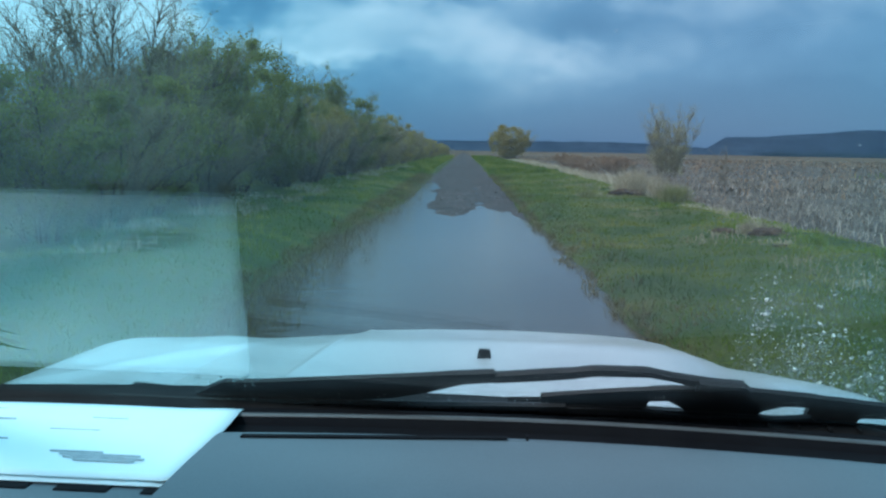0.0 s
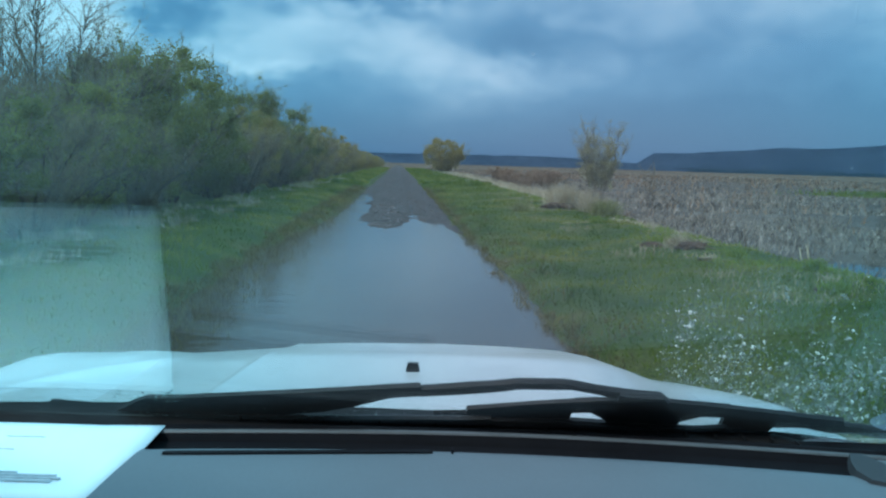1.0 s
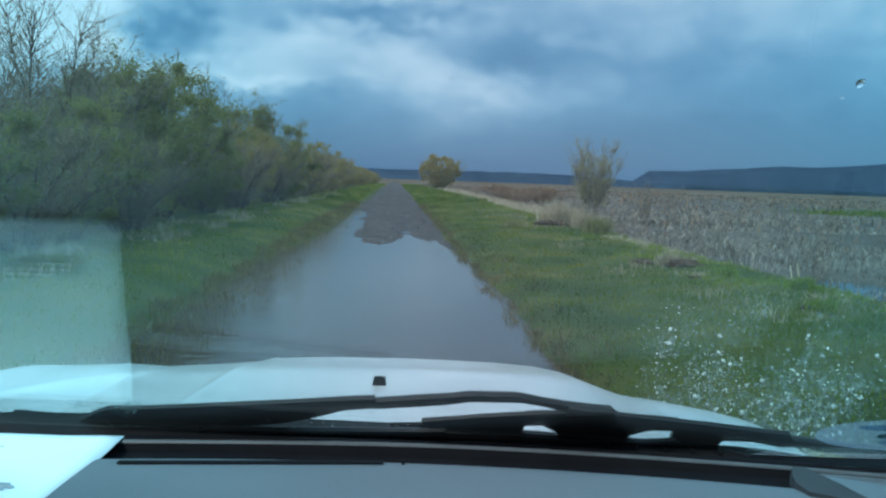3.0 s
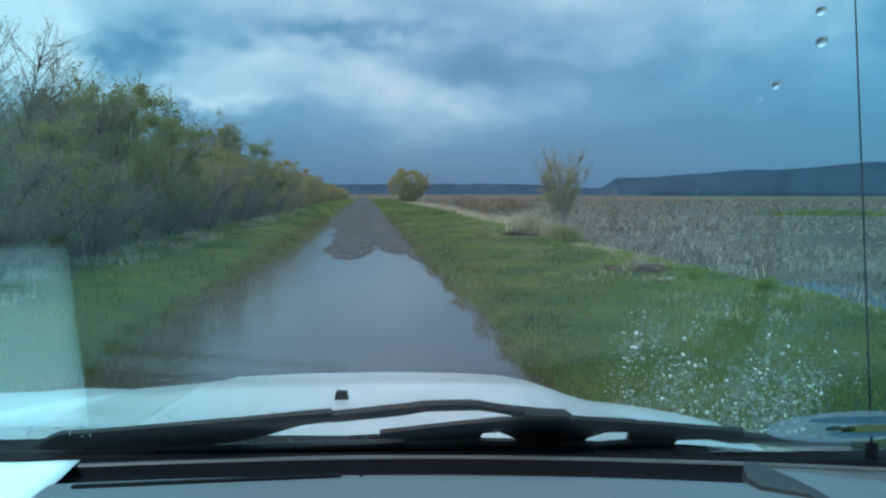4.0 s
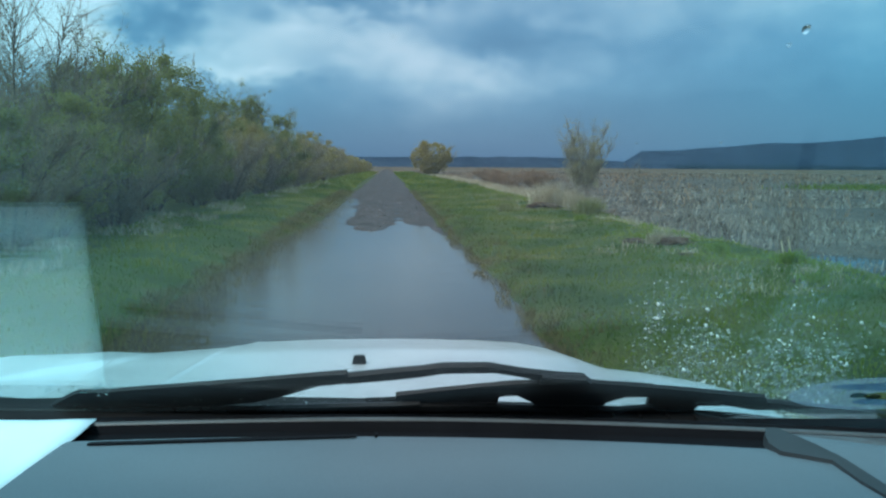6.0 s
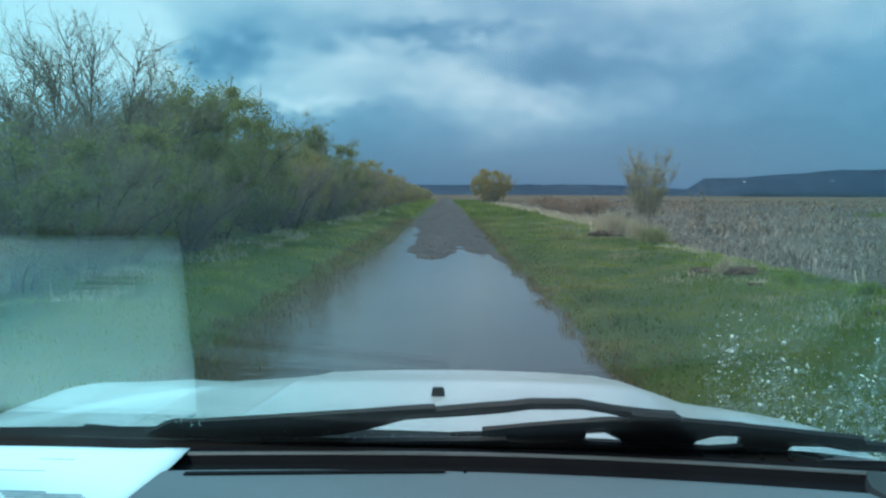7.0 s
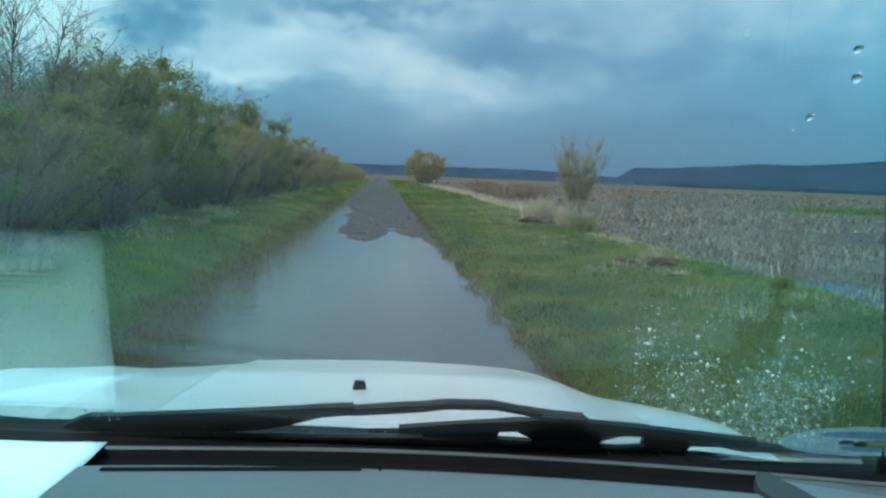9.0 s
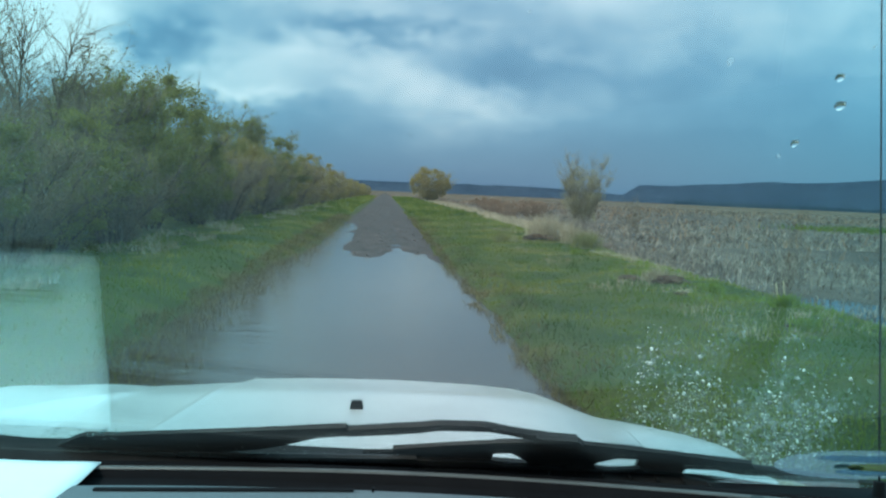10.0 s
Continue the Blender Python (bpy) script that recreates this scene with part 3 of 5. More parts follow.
# front row beside the verge, from near to far: kind, x, y, size
HEDGE = [
    (brown_mid, -6.0, 4.6, 0.75), (brown_mid, -7.2, 6.2, 0.85), (brown_mid, -5.6, 7.2, 0.75), (leafy_mid, -6.6, 9.0, 0.80),
    (leafy_mid, -5.4, 10.6, 0.72), (brown_mid, -5.5, 12.8, 0.80), (bare_tall, -6.9, 13.8, 0.70), (bare_tall, -8.6, 12.0, 0.66), (leafy_mid, -5.7, 15.0, 0.82), (bare_tall, -7.2, 17.2, 1.02), (brown_mid, -5.4, 17.4, 0.80), (leafy_tall, -6.3, 19.8, 0.94),
    (leafy_tall, -6.4, 23.2, 1.10), (leafy_tall, -8.6, 25.4, 0.98), (leafy_mid, -5.7, 26.4, 0.78), (bare_tall, -6.6, 28.6, 0.72), (brown_mid, -5.6, 30.4, 1.00), (bare_tall, -8.0, 32.0, 0.76),
    (yellow_mid, -6.0, 33.6, 1.12), (leafy_tall, -6.8, 37.0, 1.10), (brown_mid, -5.5, 37.6, 0.95), (leafy_mid, -5.7, 41.5, 1.22), (brown_mid, -7.2, 44.0, 1.35),
    (yellow_mid, -5.5, 46.0, 0.98), (brown_mid, -5.5, 50.5, 1.22), (yellow_mid, -5.6, 55.0, 1.16), (far_brown, -5.4, 59.5, 1.05), (far_yellow, -5.7, 64.5, 1.28),
    (far_brown, -5.4, 70.5, 1.20), (far_yellow, -5.5, 77.0, 1.02), (far_brown, -5.3, 84.0, 1.18), (far_yellow, -5.5, 93.0, 1.08), (far_yellow, -5.3, 104.0, 1.00),
    (far_brown, -5.4, 116.0, 1.06), (far_yellow, -5.1, 130.0, 0.95), (far_yellow, -5.0, 146.0, 0.90), (far_yellow, -4.6, 165.0, 0.85), (far_yellow, -4.2, 188.0, 0.80),
    (back_brown, -9.6, 9.0, 1.20), (back_brown, -10.0, 15.0, 1.20), (back_brown, -10.4, 21.0, 1.20), (back_brown, -9.8, 29.0, 1.20), (back_brown, -9.8, 38.0, 1.20), (back_brown, -9.4, 50.0, 1.10), (back_brown, -9.0, 66.0, 1.10),
]
for k, (kind, x, y, size) in enumerate(HEDGE):
    plant(kind, x, y, size, k * 2.4)

lone = bush("lone_willow", "round yellow green willow standing alone beside the track", 6.2, 7.6, 14, 40, 34000, 0.13, M_LEAF_YELLOW, "", stem_r=0.08, low=0.02, droop=0.25, dome=0.35, fill=0.80, shell=2.5, group_cat="tree")
place(lone, 7.1, 138.0, 1.0, 0.6)
sparse = bush("sparse_willow", "thin upright willow bush with bare stems and few leaves", 3.7, 2.1, 20, 20, 20000, 0.034, M_LEAF_PALE, "", stem_r=0.008, droop=-0.45, low=0.25, wild=0.10, dome=0.22, fill=0.3)
place(sparse, 8.9, 38.0, 1.0, 0.3, -0.1)
sapling = bush("sapling", "small thin bare sapling among the reeds", 2.2, 1.0, 5, 12, 500, 0.04, M_LEAF_BROWN, "", stem_r=0.02, droop=-0.2, low=0.3)
place(sapling, 11.4, 38.5, 1.0, 0.0, -0.2)
brush = bush("brushwood", "low reddish brown brushwood at the marsh edge", 1.7, 3.6, 12, 20, 6000, 0.08, M_BRUSH, "brushwood in the marsh", droop=0.05)
for k, (x, y, s) in enumerate([(9.6, 66, 0.9), (12.5, 72, 1.0), (10.4, 80, 1.0), (14.5, 84, 1.1), (11.5, 94, 1.1), (16.5, 98, 1.0), (13.0, 108, 1.2)]):
    plant(brush, x, y, s, k * 1.9)

# ------------------------------------------------------------------ grass, straw, reeds


def ribbons(n, xs, ys, lengths, width, lean, z_of, sink=0.02):
    """n bent ribbons standing at the given places."""
    a = rng.uniform(0, 2 * math.pi, n)
    side = np.stack([np.cos(a), np.sin(a), np.zeros(n)], 1)
    b = rng.uniform(0, 2 * math.pi, n)
    tilt = np.abs(rng.normal(scale=lean, size=n))
    way = np.stack([np.cos(b) * np.sin(tilt), np.sin(b) * np.sin(tilt), np.cos(tilt)], 1)
    bent = unit(way + np.stack([np.cos(b), np.sin(b), -0.5 * np.ones(n)], 1) * rng.uniform(0.1, 0.9, (n, 1)) * min(1.0, lean * 2))
    z = np.array([z_of(x, y) for x, y in zip(xs, ys)])
    p = np.stack([xs, ys, z - sink], 1)
    ln = lengths[:, None]
    mid, top = p + way * ln * 0.55, p + way * ln * 0.55 + bent * ln * 0.45
    w = width[:, None] * side
    return np.stack([p - w, p + w, mid - w * 0.8, mid + w * 0.8, top - w * 0.15, top + w * 0.15], 1)


def scatter(n, x0, x1, y0, y1, power):
    """Places that thin out with distance along the track."""
    y = y0 + (y1 - y0) * rng.uniform(0, 1, n) ** power
    return rng.uniform(x0, x1, n), y


def grass(name, n, x0, x1, y0, y1, power, size, label, width=0.006, mat=None, lean=0.5, keep=None):
    xs, ys = scatter(n, x0, x1, y0, y1, power)
    z = np.array([land_height(x, y) for x, y in zip(xs, ys)])
    ok = z > 0.005
    if keep is not None:
        ok &= np.array([keep(x, y) for x, y in zip(xs, ys)])
    xs, ys, z = xs[ok], ys[ok], z[ok]
    far = 1 + np.maximum(ys, 0.0) / 22
    tuft = np.array([0.7 + 0.9 * max(0.0, rough_at(x, y, 0.8, 12.0)) for x, y in zip(xs, ys)])
    look_up = dict(zip(zip(xs, ys), z))
    rows = ribbons(len(xs), xs, ys, size * tuft * rng.uniform(0.5, 1.4, len(xs)), width * far * rng.uniform(0.7, 1.3, len(xs)), lean, lambda x, y: look_up[(x, y)])
    ob = strips(name, rows, mat or M_GRASS)
    return tagged(ob, label, "grass", kind="stuff")


grass("verge_grass", 105000, 1.3, 7.0, 2.5, 60, 2.0, 0.095, "short green spring grass on the verge", 0.0048, lean=0.95)
grass("verge_grass", 50000, -5.4, -2.0, 3.0, 60, 1.9, 0.105, "short green spring grass below the hedge", 0.0048, lean=0.95)
grass("verge_grass", 9000, 1.4, 7.0, -9, 2.6, 1.0, 0.13, "short green spring grass on the verge", 0.014)
grass("verge_grass", 7000, -6.5, -2.1, -9, 3.1, 1.0, 0.13, "short green spring grass on the verge", 0.014)
grass("verge_grass", 12000, 1.5, 6.4, 50, 200, 1.6, 0.2, "short green spring grass on the far verge", 0.012)
grass("verge_grass", 8000, -5.0, -2.2, 50, 200, 1.6, 0.2, "short green spring grass on the far verge", 0.012)
grass("trampled_grass", 12000, 1.36, 2.15, 3.0, 45, 1.7, 0.09, "olive brown trampled grass along the edge of the water", 0.005, M_SEDGE, 1.0, lambda x, y: rough_at(x, y, 0.8, 33.0) > -0.25 + 0.55 * (x - 1.4))
grass("dead_grass", 12000, 3.2, 6.6, 8, 40, 1.3, 0.13, "patches of dead straw grass in the verge", 0.0035, M_STRAW, 0.9, lambda x, y: rough_at(x, y, 1.7, 21.0) > 0.12)
grass("dead_grass", 9000, -5.2, -3.9, 5, 60, 1.5, 0.24, "pale dead grass along the foot of the hedge", 0.006, M_STRAW, 0.7, lambda x, y: rough_at(x, y, 1.5, 31.0) > 0.22)


grass("rank_grass", 24000, 3.9, 6.8, 6, 46, 1.6, 0.12, "bright yellow green spring grass along the marsh side of the verge", 0.005, M_TUFT, 0.9, lambda x, y: rough_at(x, y, 1.3, 14.0) + 0.35 * rough_at(x, y, 4.0, 17.0) > 0.30 - 0.34 * (x - 4.2))
grass("dead_grass", 13000, 5.1, 6.9, 13, 34, 1.3, 0.16, "flattened pale dead grass on the marsh side of the verge", 0.0045, M_STRAW, 1.1, lambda x, y: rough_at(x, y, 2.4, 27.0) > -0.05)


def drowned_grass():
    """Olive and brown grass standing in the shallow water along both edges of the flood."""
    n = 22000
    ys = 4.5 + 42 * rng.uniform(0, 1, n) ** 1.7
    right = rng.uniform(0, 1, n) < 0.25
    wander = np.array([0.16 * rough_at(0, y, 1.1, 91.0) + 0.10 * rough_at(3, y, 0.35, 93.0) for y in ys])
    xs = np.where(right, 1.46 + wander - np.abs(rng.normal(scale=0.07, size=n)), -2.45 + wander + np.abs(rng.normal(scale=0.34, size=n)))
    rows = ribbons(n, xs, ys, rng.uniform(0.05, 0.16, n), 0.004 * (1 + ys / 18), 0.8, lambda x, y: max(land_height(x, y), -0.03))
    tagged(strips("drowned_grass", rows, M_SEDGE), "olive brown grass standing in the edge of the flood water", "grass", kind="stuff")


drowned_grass()


def reeds():
    def bed(n, x0, x1, y0, y1, power, lo, hi, width, lean, label, open_water, mat=None, seed=40.0):
        xs = x0 + (x1 - x0) * rng.uniform(0, 1, n) ** power
        ys = y0 + (y1 - y0) * rng.uniform(0, 1, n) ** power
        ok = np.array([rough_at(x * 0.5, y, 5.0, seed) > open_water for x, y in zip(xs, ys)])
        ok &= xs > 6.9 + np.where(ys < 15, 0.7, 0.0) + np.array([1.0 * rough_at(x, y, 2.0, 70.0) for x, y in zip(xs, ys)])
        ok &= np.array([rough_at(x, y, 0.9, 80.0) + 0.5 * rough_at(x, y, 2.6, 85.0) > -0.16 + 0.12 * r for x, y, r in zip(xs, ys, rng.normal(size=n))])
        xs, ys = xs[ok], ys[ok]
        far = 1 + np.hypot(xs, ys) / 30
        clump = np.array([0.75 + 0.9 * rough_at(x, y, 1.6, 50.0) + 0.5 * rough_at(x, y, 6.0, 55.0) for x, y in zip(xs, ys)])
        rows = ribbons(len(xs), xs, ys, rng.uniform(lo, hi, len(xs)) * np.clip(clump, 0.25, 1.5), width * far, lean, lambda x, y: max(land_height(x, y), -0.3))
        tagged(strips("reed_bed", rows, mat or M_REED), label, "reeds", kind="stuff")

    bed(90000, 6.3, 36, 5, 60, 1.4, 0.14, 0.46, 0.010, 2.6, "tangle of broken pale dead reeds lying in marsh water", -0.28)
    bed(34000, 6.2, 15, 7, 30, 1.2, 0.14, 0.42, 0.007, 2.4, "tangle of broken pale dead reeds along the edge of the marsh", -0.34, None, 44.0)
    bed(900, 7.5, 36, 8, 60, 1.2, 0.5, 0.9, 0.009, 0.6, "upright pale dead reeds standing in marsh water", -0.05)
    bed(56000, 7.0, 130, 30, 260, 1.3, 0.22, 0.6, 0.016, 2.3, "wide bed of dead brown reeds in the marsh", -0.30)
    bed(26000, 7.5, 110, 24, 220, 1.3, 0.25, 0.75, 0.014, 1.2, "brown sedge and brushwood standing in patches of the marsh", 0.06, M_BRUSH, 61.0)


reeds()


def straw_strip():
    n = 14000
    ys = 36 + 110 * rng.uniform(0, 1, n) ** 1.3
    xs = 6.6 + 0.9 * rng.normal(size=n) * (0.5 + ys / 120)
    rows = ribbons(n, xs, ys, rng.uniform(0.25, 0.6, n), 0.012 * (1 + ys / 40), 0.8, lambda x, y: -0.1)
    tagged(strips("straw_strip", rows, M_STRAW), "pale dry straw strip between verge and marsh", "dry grass", kind="stuff")


straw_strip()


def lump(name, x, y, size, mat, label, category, rise=0.5):
    bm = bmesh.new()
    bmesh.ops.create_icosphere(bm, subdivisions=3, radius=1.0)
    for v in bm.verts:
        v.co *= 1 + 0.55 * noise.noise(v.co * 1.9 + Vector((x, y, 0))) + 0.38 * noise.noise(v.co * 4.3 + Vector((y, x, 0)))
        v.co = Vector((v.co.x * size, v.co.y * size * 0.7, max(v.co.z, -0.35) * size * rise))
    ob = part(name, bm, mat, smooth=True)
    ob.location = (x, y, land_height(x, y) + size * rise * 0.2)
    return tagged(ob, label, category)


lump("dirt_bank", 4.6, 13.2, 0.27, M_DIRT, "reddish clod of bare earth broken out of the verge", "earth", 0.34)
lump("dirt_bank", 4.15, 13.9, 0.2, M_DIRT, "reddish clod of bare earth broken out of the verge", "earth", 0.34)
lump("dirt_bank", 4.7, 25.0, 0.5, M_DIRT, "brown scraped earth bank under dry grass", "earth", 0.24)
lump("dirt_bank", 6.3, 11.2, 0.35, M_DIRT, "dark clod of wet earth in the verge", "earth", 0.34)


def tuft(name, x, y, n, size, mat, label):
    xs, ys = x + rng.normal(scale=size * 0.3, size=n), y + rng.normal(scale=size * 0.3, size=n)
    rows = ribbons(n, xs, ys, rng.uniform(0.5, 1.0, n) * size, np.full(n, 0.009), 0.5, land_height)
    return tagged(strips(name, rows, mat), label, "grass tuft")


tuft("straw_tuft", 5.0, 25.4, 900, 0.95, M_STRAW, "big pale tuft of dry grass on the verge")
tuft("straw_tuft", 5.5, 23.5, 600, 0.7, M_STRAW, "pale tuft of dry grass on the verge")
tuft("straw_tuft", 4.5, 13.6, 260, 0.32, M_STRAW, "dry grass hanging over the broken earth")
tuft("green_tuft", 5.3, 21.8, 500, 0.55, M_LEAF, "dark green rush tuft on the verge")
tuft("green_tuft", 3.4, 24.0, 160, 0.4, M_LEAF, "small dark weed on the verge")
for x, y, n, size in ((4.7, 14.6, 200, 0.20), (5.0, 12.4, 220, 0.22), (5.2, 10.5, 240, 0.24), (4.6, 8.8, 220, 0.22), (5.3, 17.0, 180, 0.22), (4.5, 19.4, 160, 0.22)):
    tuft("green_tuft", x, y, n, size, M_TUFT, "rank yellow green grass tuft on the marsh edge of the verge")
for x, y, size in ((4.25, 11.7, 0.11), (4.6, 9.0, 0.12)):
    lump("dirt_bank", x, y, size, M_DIRT, "dark broken edge of wet earth along the verge", "earth", 0.22)
    tuft("straw_tuft", x + 0.15, y + 0.25, 40, 0.15, M_STRAW, "dry grass hanging over a broken earth edge")


def stalk(x, y, h):
    v, f = tube_rows([(x, y, -0.3), (x + 0.02, y, h * 0.5 - 0.3), (x - 0.03, y + 0.02, h - 0.3)], [0.022, 0.018, 0.012], 5)
    tagged(mesh_ob("reed_stalk", v, f, M_STRAW, True), "pale broken reed stalk at the water's edge", "reed", "pale reed stalks")


stalk(6.85, 14.2, 0.55)
stalk(6.95, 14.15, 0.6)


def gravel():
    """Loose stones lying on the dry part of the track."""
    n = 5000
    ys = 17 + 60 * rng.uniform(0, 1, n) ** 1.7
    xs = ROAD_X + np.clip(rng.normal(scale=0.95, size=n), -1.8, 1.8)
    base = np.array([[1, 0, 0], [-1, 0, 0], [0, 1, 0], [0, -1, 0], [0, 0, 0.7], [0, 0, -0.7]], dtype=float)
    size = rng.gamma(2.0, 0.008, n)
    verts, faces = [], []
    for i in range(n):
        z = road_height(xs[i], ys[i])
        if z < 0.01:
            continue
        a = rng.uniform(0, 6.28)
        c, s = math.cos(a), math.sin(a)
        jit = base * rng.uniform(0.6, 1.3, (6, 1)) * size[i]
        at = len(verts)
        verts += [(xs[i] + p[0] * c - p[1] * s, ys[i] + p[0] * s + p[1] * c, z + 0.3 * size[i] + p[2]) for p in jit]
        faces += [(at + p, at + q, at + r) for p, q, r in ((0, 2, 4), (2, 1, 4), (1, 3, 4), (3, 0, 4), (2, 0, 5), (1, 2, 5), (3, 1, 5), (0, 3, 5))]
    tagged(mesh_ob("gravel_stones", verts, faces, M_STONE), "loose grey stones on the gravel track", "gravel", kind="stuff")


gravel()


def green_patch():
    n = 1800
    xs, ys = 39 + 3 * rng.normal(size=n), 66 + 2.5 * rng.normal(size=n)
    rows = ribbons(n, xs, ys, rng.uniform(0.3, 0.8, n), np.full(n, 0.03), 0.6, lambda x, y: -0.25)
    tagged(strips("green_reeds", rows, M_GRASS), "patch of fresh green reeds far out in the marsh", "reeds", kind="stuff")


green_patch()


def branch():
    v, f = joined([tube_rows([(-4.5, 54.0, 0.32), (-4.1, 54.3, 0.36), (-3.6, 54.5, 0.40), (-3.1, 54.9, 0.36)], [0.05, 0.045, 0.035, 0.02], 6),
                   tube_rows([(-3.9, 54.35, 0.36), (-3.7, 54.9, 0.62)], [0.025, 0.012], 5)])
    tagged(mesh_ob("fallen_branch", v, f, M_STRAW, True), "pale bare fallen branch on the verge", "branch")


branch()
lump("driftwood", 1.30, 11.8, 0.13, M_DIRT, "dark piece of drift debris at the water's edge", "debris", 0.5)

# ------------------------------------------------------------------ the car
CAR = Matrix.Rotation(radians(-2.8), 4, "Z") @ Matrix.Translation((-0.1, 0, 0))
car = new("car")
car.matrix_world = CAR
tagged(car, "white off-road car standing in flood water, wipers parked", "car")


def glass_y(z, off=0.0):
    return 1.493 - (z - 1.045) * 1.23 + off


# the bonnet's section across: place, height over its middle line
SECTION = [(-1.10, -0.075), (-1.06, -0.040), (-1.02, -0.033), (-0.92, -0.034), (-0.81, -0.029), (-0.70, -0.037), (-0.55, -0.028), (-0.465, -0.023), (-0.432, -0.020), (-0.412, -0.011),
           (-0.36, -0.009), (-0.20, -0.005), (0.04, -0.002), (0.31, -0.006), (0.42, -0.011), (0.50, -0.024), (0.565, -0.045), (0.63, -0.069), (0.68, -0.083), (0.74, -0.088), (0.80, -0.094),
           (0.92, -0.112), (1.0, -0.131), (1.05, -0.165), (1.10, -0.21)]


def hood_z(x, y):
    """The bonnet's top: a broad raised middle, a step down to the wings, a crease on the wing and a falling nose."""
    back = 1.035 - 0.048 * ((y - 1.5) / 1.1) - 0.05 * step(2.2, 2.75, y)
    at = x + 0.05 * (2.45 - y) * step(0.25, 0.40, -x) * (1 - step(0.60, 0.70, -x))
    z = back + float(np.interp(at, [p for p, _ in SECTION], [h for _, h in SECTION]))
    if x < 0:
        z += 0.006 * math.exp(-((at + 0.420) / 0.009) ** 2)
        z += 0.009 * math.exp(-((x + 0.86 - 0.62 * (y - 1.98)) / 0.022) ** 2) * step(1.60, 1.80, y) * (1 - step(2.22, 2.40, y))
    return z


def front_y(x):
    return 2.72 - 0.36 * abs(x) ** 2.6


def rear_y(x):
    return 1.560 - 0.11 * x * x


def bonnet():
    def sheet(name, xa, xb, nx, label):
        bm = bmesh.new()
        rows = []
        ny = 30
        for j in range(ny + 5):
            row = []
            for i in range(nx + 1):
                x = xa + (xb - xa) * i / nx
                y0, y1 = rear_y(x), front_y(x)
                if j <= ny:
                    y = y0 + (y1 - y0) * j / ny
                    z = hood_z(x, y)
                else:
                    k = j - ny
                    y = y1 + (0.035, 0.06, 0.07, 0.07)[k - 1]
                    z = hood_z(x, y1) - (0.02, 0.06, 0.16, 0.36)[k - 1]
                row.append(bm.verts.new((x, y, z)))
            rows.append(row)
        for j in range(len(rows) - 1):
            for i in range(nx):
                bm.faces.new((rows[j][i], rows[j][i + 1], rows[j + 1][i + 1], rows[j + 1][i]))
        ob = part(name, bm, M_PAINT, car, label, smooth=True)
        thick = ob.modifiers.new("thickness", "SOLIDIFY")
        thick.thickness, thick.offset = 0.006, -1
        return ob

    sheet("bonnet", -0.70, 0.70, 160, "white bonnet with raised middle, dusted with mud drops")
    for s in (-1, 1):
        bm = bmesh.new()
        xs = [0.699 + (0.356 if s > 0 else 0.401) * i / 40 for i in range(41)]
        rows = []
        for j in range(31):
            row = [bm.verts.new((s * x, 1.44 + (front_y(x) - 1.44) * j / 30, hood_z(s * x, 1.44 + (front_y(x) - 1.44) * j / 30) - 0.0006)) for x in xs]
            row += [bm.verts.new((s * (1.065 if s > 0 else 1.11), row[-1].co.y, z)) for z in (min(0.86, row[-1].co.z - 0.02), 0.68, 0.45)]
            rows.append(row)
        for j in range(30):
            for i in range(len(rows[0]) - 1):
                quad = (rows[j][i], rows[j][i + 1], rows[j + 1][i + 1], rows[j + 1][i])
                bm.faces.new(quad if s > 0 else quad[::-1])
        # the wing's front closes down to the bumper
        low = [bm.verts.new((v.co.x, v.co.y + 0.04, 0.45)) for v in rows[-1]]
        for i in range(len(low) - 1):
            quad = (rows[-1][i], rows[-1][i + 1], low[i + 1], low[i])
            bm.faces.new(quad if s > 0 else quad[::-1])
        part("wing", bm, M_PAINT, car, smooth=True)
    bm = bmesh.new()
    rows = []
    for i in range(33):
        x = -1.05 + 2.1 * i / 32
        y = front_y(x) + 0.06
        rows.append([bm.verts.new((x, y + o, z)) for o, z in ((-0.20, 0.37), (-0.03, 0.36), (0.02, 0.40), (0.03, 0.48), (0.02, 0.55), (-0.02, 0.58), (-0.20, 0.58))])
    for p, q in zip(rows, rows[1:]):
        for k in range(7):
            bm.faces.new((p[k], p[(k + 1) % 7], q[(k + 1) % 7], q[k]))
    bm.faces.new(rows[0])
    bm.faces.new(rows[-1][::-1])
    bmesh.ops.recalc_face_normals(bm, faces=bm.faces)
    part("bumper", bm, M_TRIM, car)
    bm = bmesh.new()
    box(bm, -0.66, 0.66, 2.40, 2.52, 0.50, 0.80, 0.02)
    part("front_panel", bm, M_PAINT, car)


bonnet()


def nozzle():
    bm = bmesh.new()
    box(bm, -0.017, 0.017, -0.014, 0.014, -0.004, 0.02, 0.005)
    for v in bm.verts:
        if v.co.z > 0.01:
            v.co.x *= 0.82
            v.co.y *= 0.7
    ob = part("washer_nozzle", bm, M_TRIM, car, "black washer nozzle")
    ob.location = (-0.033, 2.035, hood_z(-0.033, 2.035))


nozzle()


